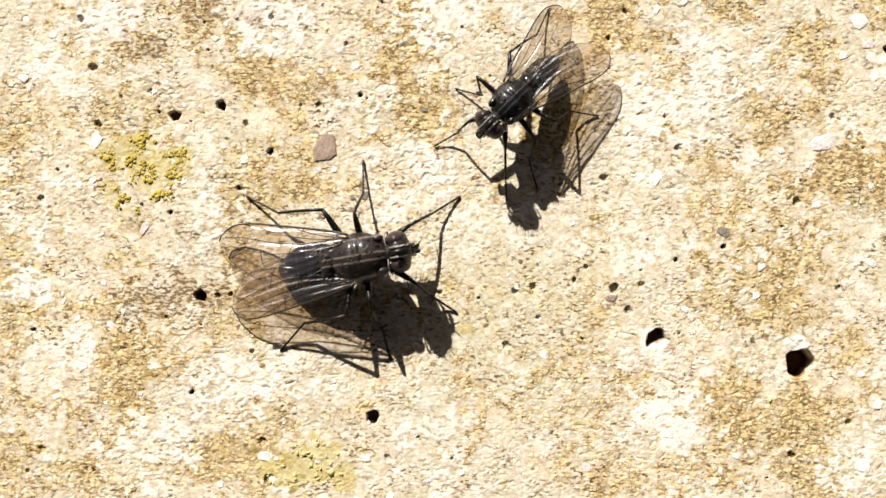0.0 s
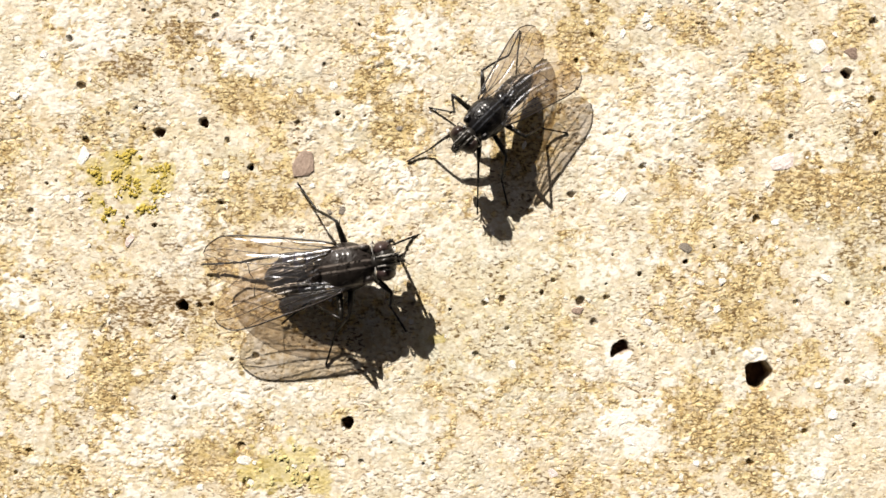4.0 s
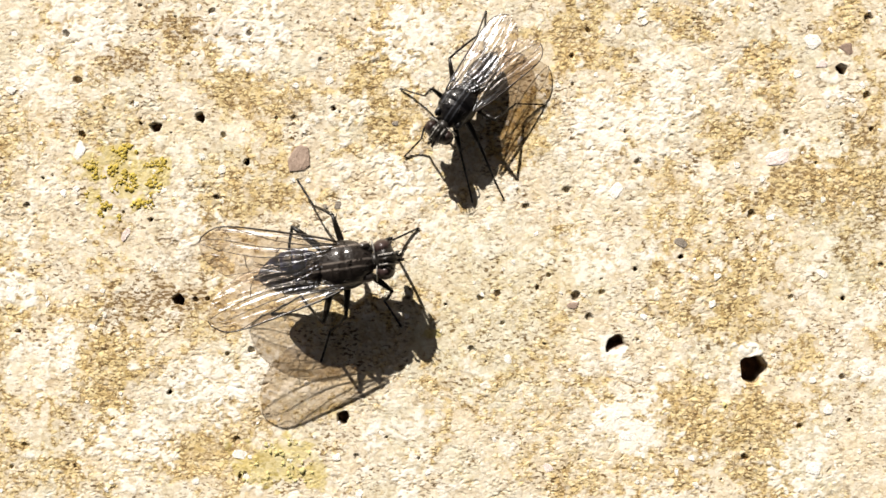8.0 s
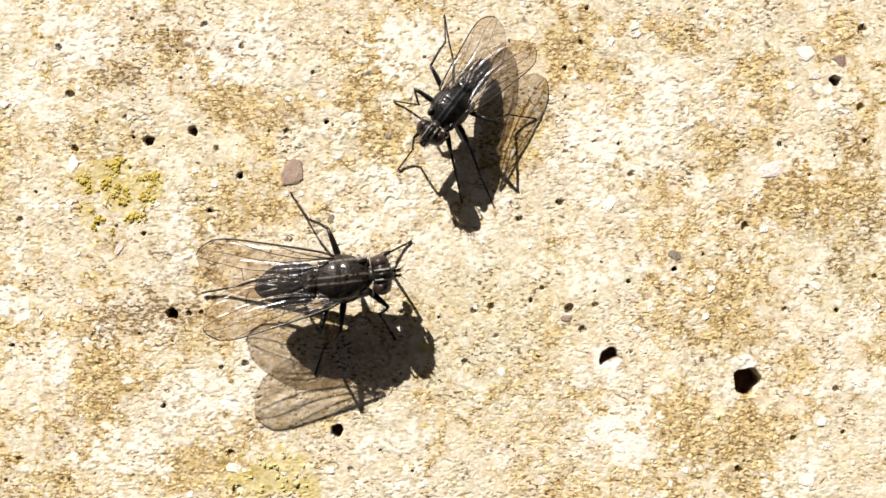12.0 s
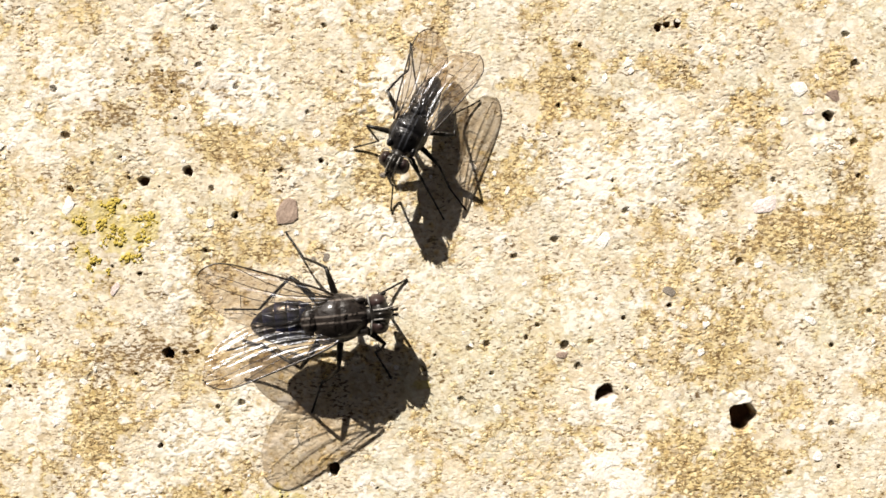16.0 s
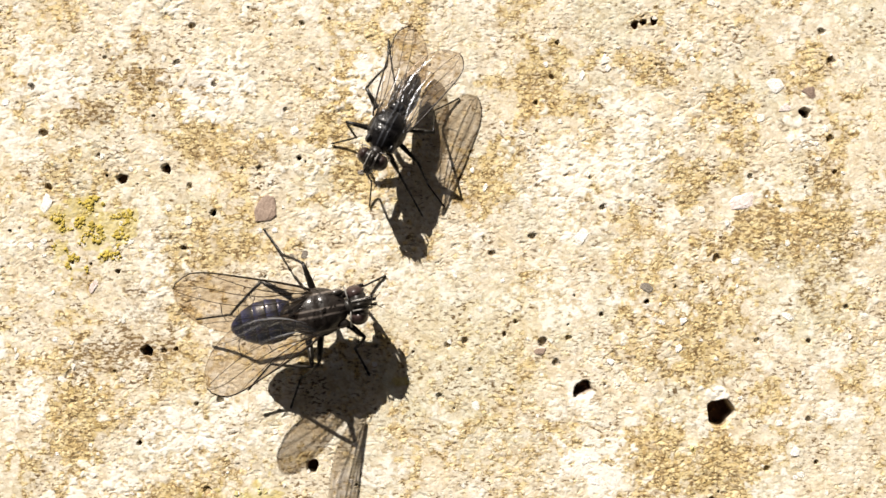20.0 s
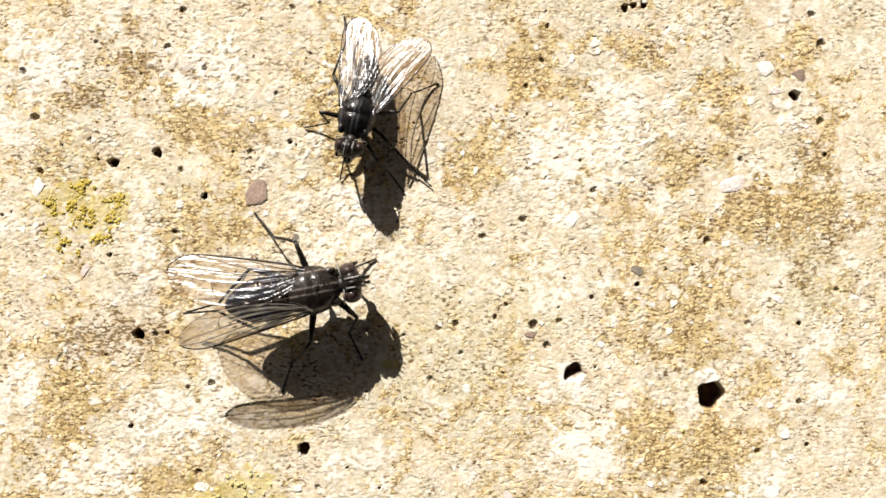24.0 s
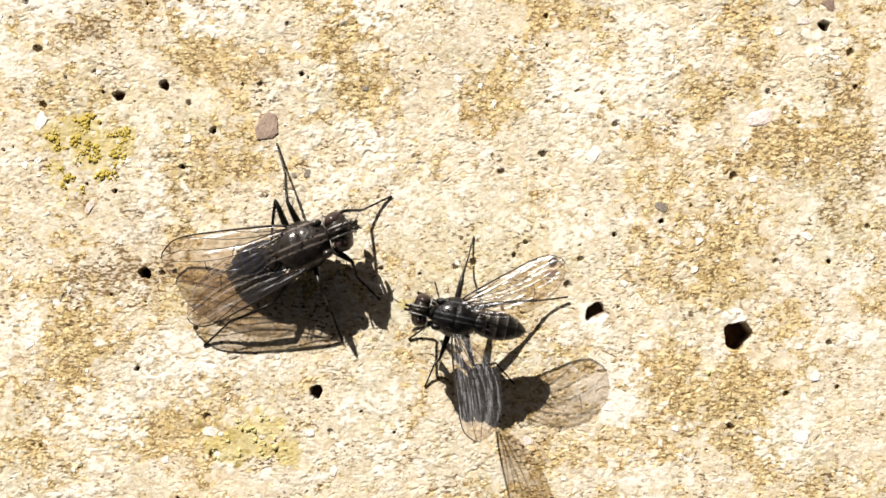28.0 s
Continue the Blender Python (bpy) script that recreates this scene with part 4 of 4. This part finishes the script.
BODY_A_LATE = [
    (18, -4.06, -0.57, 2.2, 8, -8), (19, -4.08, -0.59, 2.2, 9, -8), (20, -4.03, -0.55, 2.2, 10, -8),
    (21, -3.93, -0.36, 2.2, 13, -8), (21.5, -3.86, -0.33, 2.2, 12, -8), (24, -3.9, -0.35, 2.2, 10, -8),
    (24.6, -3.93, -0.36, 2.25, 10, -6), (25, -4.28, -0.79, 2.2, 11, -1), (26, -4.5, -0.84, 2.2, 11, -1),
    (26.3, -4.58, -0.87, 2.05, 14, 2), (26.6, -4.8, -1.0, 1.65, 20, 9), (28, -4.9, -1.25, 1.6, 21, 9),
]
BODY_B = [
    (0, 1.56, 5.89, 1.9, 225, 14), (3, 1.7, 6.06, 1.9, 225, 14), (7.5, 1.8, 6.07, 1.9, 226, 14),
    (7.8, 1.14, 6.34, 1.6, 232, 8), (8, 0.66, 6.42, 1.35, 235, 5), (8.5, 0.63, 6.87, 1.7, 234, 8),
    (9, 0.59, 6.86, 1.9, 233, 12), (12, 0.65, 6.88, 1.85, 233, 14), (12.4, -0.44, 7.16, 2, 243, 8),
    (13, -0.43, 7.5, 2, 241, 12), (13.5, -0.45, 7.52, 2, 241, 12), (15.5, -0.93, 7.5, 2, 244, 12),
    (17, -0.92, 7.47, 2, 244, 12), (20, -0.86, 7.5, 2, 243, 12), (21.5, -0.86, 7.5, 2, 243, 12),
    (23.5, -0.87, 7.5, 2, 244, 12),
]
BODY_B_WALK = [
    (24, -1.8, 7.42, 1.65, 257, 9), (24.5, -2.7, 7.21, 1.65, 259, 9), (24.8, -1.68, 6.94, 2, 258, 6),
    (25, -1.28, 5.74, 2, 254, 6), (25.25, 0.21, 5.17, 2, 240, 5), (25.5, 0.53, 4.45, 2, 228, 5),
    (25.75, 2.56, 2.17, 2, 214, 5), (26, 3.67, -0.01, 2, 199, 6), (26.25, 4.37, -2.91, 2, 184, 5),
    (26.5, 3.53, -5.45, 2.1, 169, 5), (26.75, 1.63, -6.3, 2.2, 154, 5), (27, 0.16, -6.83, 2.35, 144, 5),
    (27.25, -0.91, -6.74, 2.4, 140, 5), (27.5, -0.79, -6.38, 2.4, 145, 5), (27.75, 1.06, -5.85, 2.5, 152, 5),
    (28, 1.65, -4.38, 2.55, 167, 4),
]
# where each foot stands
FEET_A = {
    ('front', 1): [
        (0, -0.7, 1.94, 0.04), (0.2, -0.93, 1.87, 0.5), (0.4, -1.09, 0.97, 0.04), (1, -1.17, 0.98, 0.04), (2, -1.2, 0.98, 0.04),
        (3, -1.15, 0.96, 0.04), (8, -1.14, 0.96, 0.04), (13.5, -1.18, 0.96, 0.04), (16, -1.16, 0.96, 0.04), (19, -1.16, 0.98, 0.04),
        (21, -1.14, 0.98, 0.04), (24, -1.16, 0.98, 0.04), (24.8, -1.19, 1.04, 0.04), (25.2, -1.14, 0.94, 0.04), (26, -1.12, 0.96, 0.04),
        (28, -1.14, 0.93, 0.04),],
    ('middle', 1): [
        (0, -4.93, 3.55, 0.04), (3.2, -4.93, 3.58, 0.04), (3.5, -6.72, 3.18, 0.04), (8, -6.7, 3.19, 0.04), (13.5, -6.68, 3.18, 0.04),
        (16, -6.69, 3.2, 0.04), (19, -6.69, 3.21, 0.04), (21, -6.7, 3.2, 0.04), (24, -6.7, 3.17, 0.04), (26, -6.67, 3.22, 0.04),
        (26.3, -6.41, 3.21, 0.5), (26.6, -6.3, 3.25, 0.04), (28, -6.18, 3.35, 0.04),],
    ('hind', 1): [
        (0, -10.07, 2.02, 0.04), (3.4, -10.12, 1.94, 0.04), (4, -11.2, -0.45, 0.04), (5.5, -11.38, -1.23, 0.04), (6.3, -11.38, -1.08, 0.04),
        (7, -8.92, -0.78, 0.04), (8, -8.68, -1.27, 0.04), (9.5, -8.76, -0.1, 0.04), (10, -11.05, -0.47, 0.04), (12, -11.18, -1.47, 0.04),
        (13.5, -8.62, 0.01, 1.2), (15.5, -9.32, -0.32, 1), (16, -9.36, -0.29, 1), (17, -8.81, -1.28, 1), (19, -9.65, -0.24, 1),
        (21, -9.69, -1.5, 0.8), (23.5, -9.33, -1.14, 1), (24, -9.72, -1.31, 1), (24.6, -9.33, -1.21, 1.2), (25, -8.45, -1.12, 0.04),
        (26, -7.53, -1.26, 0.04), (28, -8.02, -1.42, 0.04),],
    ('front', -1): [
        (0, -0.87, -3.17, 0.04), (3.1, -1.03, -3.28, 0.04), (3.5, -1.88, -3.52, 0.04), (5.5, -1.91, -3.56, 0.04), (8, -1.92, -3.56, 0.04),
        (13.5, -1.89, -3.57, 0.04), (16, -1.91, -3.57, 0.04), (19, -1.92, -3.57, 0.04), (21, -1.91, -3.58, 0.04), (24, -1.83, -3.67, 0.04),
        (24.7, -1.82, -3.87, 0.04), (25.1, -1.81, -3.55, 0.04), (26, -1.91, -3.55, 0.04), (28, -1.69, -3.66, 0.04),],
    ('middle', -1): [
        (0, -3.82, -5.19, 0.04), (3.1, -3.84, -5.23, 0.04), (3.5, -5.51, -5.07, 0.04), (8, -5.61, -5.17, 0.04), (13.5, -5.6, -5.16, 0.04),
        (16, -5.58, -5.12, 0.04), (19, -5.53, -4.99, 0.04), (21, -5.59, -5.09, 0.04), (24, -5.56, -5.1, 0.04), (24.6, -5.57, -5.14, 0.04),
        (25, -3.66, -5.41, 0.04), (26, -3.56, -5.43, 0.04), (28, -3.38, -5.55, 0.04),],
    ('hind', -1): [
        (0, -8.63, -4.77, 0.04), (3.1, -8.59, -4.83, 0.04), (4, -7.57, -3.17, 0.04), (8, -7.9, -2.96, 0.04), (13, -7.69, -1.56, 0.8),
        (16, -9.25, -2.13, 1), (17, -10.01, -4.22, 0.3), (19, -8.58, -4.58, 0.3), (20, -7.36, -4.09, 0.9), (21, -6.16, -2.12, 1.2),
        (23.5, -9.59, -1.34, 1), (24, -9.85, -1.36, 1), (24.6, -9.51, -1.98, 1), (25, -9, -3.44, 0.04), (26, -8.6, -4.08, 0.04),
        (28, -9.55, -5.6, 0.04),],
}
FEET_B = {
    ('front', -1): [
        (0, -1.76, 4.19, 0.04), (3, -1.82, 4.26, 0.04), (7.5, -1.83, 4.34, 0.04), (8, -1.77, 4.26, 0.04), (8.5, -1.54, 4.45, 0.04),
        (9, -1.76, 4.26, 0.04), (12, -1.74, 4.27, 0.04), (12.5, -1.83, 4.44, 0.04), (13, -1.73, 4.26, 0.04), (15.5, -1.84, 4.14, 0.04),
        (17, -1.84, 4.17, 0.04), (19, -1.83, 4.19, 0.04), (21, -1.8, 4.23, 0.04), (23.5, -1.8, 4.2, 0.04), (24, -2.73, 4.68, 0.04),
        (24.5, -3.87, 5, 0.04), (25, -2.62, 3.47, 0.04), (25.5, -1.71, 4.17, 0.04), (26, 0.39, 1.06, 0.04), (26.5, 1.62, -1.5, 0.04),
        (27, 1.15, -3.39, 0.04), (27.5, -0.89, -4.97, 0.6), (28, 0.8, -2.92, 0.9),],
    ('middle', -1): [
        (0, -0.82, 6.7, 0.04), (3, -0.83, 6.72, 0.04), (7.5, -0.81, 6.85, 0.04), (8, -1.95, 7.38, 0.04), (9, -1.99, 7.38, 0.04),
        (12, -1.93, 7.41, 0.04), (12.5, -3.38, 7.52, 0.04), (13, -3.28, 7.52, 0.04), (15.5, -3.51, 7.07, 0.04), (17, -3.5, 7.08, 0.04),
        (19, -3.51, 7.14, 0.04), (21, -3.51, 7.1, 0.04), (23.5, -3.51, 7.12, 0.04), (24, -4.32, 7.11, 0.04), (24.5, -5.41, 6.95, 0.04),
        (25, -5.82, 6.71, 0.04), (25.5, -2.47, 5.47, 0.04), (26, 1.52, 2.77, 0.04), (26.5, 3.38, -0.38, 0.04), (27, 3.65, -1.8, 0.04),
        (27.5, 1.01, -3.51, 0.04), (28, 2.54, -0.94, 0.04),],
    ('hind', -1): [
        (0, 3.28, 10.16, 0.04), (3, 3.28, 10.24, 0.04), (7.5, 3.32, 10.31, 0.04), (8, 1.97, 10.94, 0.04), (9, 0.84, 11.27, 0.04),
        (12, 0.39, 11.34, 0.04), (12.5, -0.89, 12.19, 0.04), (13, -0.86, 11.93, 0.04), (15.5, -0.91, 11.86, 0.04), (17, -0.85, 11.87, 0.04),
        (19, -0.82, 11.93, 0.04), (21, -0.86, 11.84, 0.04), (23.5, -0.86, 11.87, 0.04), (24, -2.44, 12.21, 0.04), (25, -2.52, 10.68, 0.04),
        (25.5, 0.37, 9.3, 0.04), (26, 6.09, 4.37, 0.04), (26.5, 7.76, -1.95, 0.04), (27, 5.79, -6.72, 0.04), (27.5, 4.38, -7.61, 0.04),
        (28, 7.29, -3.61, 0.04),],
    ('front', 1): [
        (0, 1.39, 1.25, 0.04), (3, 1.36, 1.17, 0.04), (7.5, 1.44, 1.22, 0.04), (8, 1.45, 1.74, 0.04), (9, 1.18, 2.18, 0.04),
        (12, 1.3, 2.18, 0.04), (12.5, 1.03, 3.34, 0.04), (13, 1.02, 3.28, 0.04), (15.5, 0.75, 3.44, 0.04), (17, 0.71, 3.46, 0.04),
        (19, 0.77, 3.48, 0.04), (21, 0.72, 3.51, 0.04), (23.5, 0.73, 3.56, 0.04), (24, 0.19, 4.07, 0.04), (24.5, -0.5, 3.91, 0.04),
        (25, -0.36, 2.4, 0.04), (25.5, 1.14, 1.65, 0.04), (26, 1.97, -2.22, 0.04), (26.5, 2.55, -8.32, 0.04), (27, -2.07, -7.47, 0.04),
        (27.5, -2.21, -7.57, 0.04), (28, -0.41, -5.44, 0.04),],
    ('middle', 1): [
        (0, 2.72, 2.32, 0.04), (3, 2.74, 2.3, 0.04), (7.5, 2.82, 2.33, 0.04), (8, 2.81, 2.26, 0.04), (9, 2.6, 2.18, 0.04),
        (12, 2.8, 2.23, 0.04), (12.5, 1.94, 3.28, 0.04), (13, 2.06, 3.25, 0.04), (15.5, 1.62, 4.16, 0.04), (17, 1.63, 4.13, 0.04),
        (19, 1.62, 4.15, 0.04), (21, 1.64, 4.18, 0.04), (23.5, 1.65, 4.15, 0.04), (24, 1.63, 4.15, 0.04), (24.5, 0.94, 4.54, 0.04),
        (25, 2.34, 4.23, 0.04), (25.5, 1.89, 3.29, 0.04), (26, 3.42, -3.22, 0.04), (26.5, 3.08, -7.36, 0.04), (27, -1.34, -10.23, 0.04),
        (27.5, 0.17, -9.13, 0.04), (28, 0.27, -7.59, 0.04),],
    ('hind', 1): [
        (0, 5.43, 5.46, 0.04), (3, 5.47, 5.56, 0.04), (7.5, 5.55, 5.63, 0.04), (8, 4.63, 6.65, 0.04), (9, 4.48, 6.47, 0.04),
        (12, 4.58, 6.58, 0.04), (12.5, 3.52, 8.01, 0.04), (13, 3.7, 8, 0.04), (15.5, 2.32, 9.15, 0.04), (17, 2.33, 9.15, 0.04),
        (19, 2.38, 9.15, 0.04), (21, 2.36, 9.13, 0.04), (23.5, 2.38, 9.16, 0.04), (24, 1.85, 9.06, 0.04), (25, 0.87, 7.05, 0.04),
        (25.5, 3.95, 6.36, 0.04), (26, 6.7, -3.52, 0.04), (26.5, 6.27, -7.53, 0.04), (27, 2.8, -10.8, 0.04), (27.5, 2.52, -9.74, 0.04),
        (28, 4.26, -7.53, 0.04),],
}
# seconds, then sweep, lift and twist
WINGS_A = {
    1: [
        (0, 7, -9, -16), (3.1, 7, -9, -16), (3.5, 8, -6, -8), (5.5, 10, -4, -13), (8, 11, -3, -16), (9, 11, -3, -9), (12, 10, -4, -10),
        (13.5, 12, -4, -14), (15.5, 14, -4, -18), (16, 15, -3, -20), (17, 13, -2, -4), (17.5, 12, -1, 2), (18, 14, 26, 0),
        (18.5, 14, 13, 0), (19, 12, 9, 0), (20, 18, 33, 0), (20.5, 14, 7, 0), (21, 8, -5, 4), (21.5, 10, -1, 10),
        (23.5, 8, -11, 45), (24, 6, -15, 50), (24.4, 8, -15, 45), (24.8, 7, -12, 5), (26, 6, -10, 4), (26.6, 5, -8, -17),
        (28, 5, -8, -17),],
    -1: [
        (0, 12, -8, 8), (3.1, 12, -8, 8), (3.5, 10, -4, 8), (5.5, 13, -8, 6), (8, 13, -6, 8), (12, 12, -6, 6),
        (13.5, 10, -9, 6), (15.5, 18, -9, 4), (16, 19, -9, 2), (17, 14, -9, 0), (18, 16, 23, 0), (18.5, 16, 2, 0),
        (19, 16, -9, 0), (20, 17, 17, 0), (20.5, 17, -3, 0), (21, 18, -11, 0), (23.5, 14, -11, 14), (24, 15, -11, 17),
        (24.8, 10, -11, 8), (26, 10, -10, 8), (26.6, 13, -6, 8), (28, 13, -6, 8),],
}
WINGS_B = {
    1: [
        (0, 13, -5, -4), (7.5, 13, -5, -4), (8, 1, -6, 14), (9, 8, -4, -6), (12, 6, -5, -6), (12.4, 8, -6, -2),
        (13, 9, -1, -10), (17, 9, 0, -12), (23.5, 9, 0, -12), (24, 8, -12, 14), (24.5, 8, -13, 14), (24.8, 12, -12, 8),
        (25, 16, 5, -8), (25.3, 34, 20, 0), (25.5, 55, 48, 0), (25.65, 18, 4, 0), (25.85, 16, 4, 0), (26, 55, 38, 0), (26.3, 30, 5, 0), (26.5, 17, 2, -30),
        (27, 12, -2, -20), (27.5, 14, 5, -6), (28, 38, 6, 20),],
    -1: [
        (0, 14, -5, -2), (7.5, 14, -5, -2), (8, 13, -10, -14), (9, 13, -4, -2), (12, 12, -5, -2), (12.4, 10, -8, -4),
        (13, 12, -5, 0), (17, 12, -5, 2), (23.5, 12, -5, 2), (24, 25, -12, -14), (24.5, 22, -13, -14), (24.8, 10, -12, -12),
        (25, 2, 4, 6), (25.3, 25, 10, 20), (25.5, 44, 10, 42), (25.65, 18, 2, 6), (25.85, 18, 2, 0), (26, 36, 14, -30), (26.3, 20, 0, 0), (26.5, 16, 35, 10),
        (26.8, 22, 44, 10), (27, 18, 4, 34), (27.2, 14, 4, 36), (27.5, 16, 6, 30), (27.75, 30, 12, 20), (28, 70, 17, 6),],
}


def motions():
    for fly, wings, legs, size, body, feet, flaps in (
            (fly_a, wings_a, legs_a, 1.05, BODY_A + BODY_A_LATE, FEET_A, WINGS_A),
            (fly_b, wings_b, legs_b, 0.83, BODY_B + BODY_B_WALK, FEET_B, WINGS_B)):
        walk(fly, [(r[0], body_pose(*r[1:])) for r in body])
        for side, film in wings.items():
            walk(film, [(r[0], wing_pose(side, size, *r[1:])) for r in flaps[side]])
        for (kind, side), pieces in legs.items():
            rows = feet[kind, side]
            times = sorted({r[0] for r in body} | {r[0] for r in rows})
            bent = [leg_poses(kind, side, body_pose(*between(body, t)), size, between(rows, t)) for t in times]
            for k, piece in enumerate(pieces):
                walk(piece, [(t, b[k]) for t, b in zip(times, bent)])


motions()
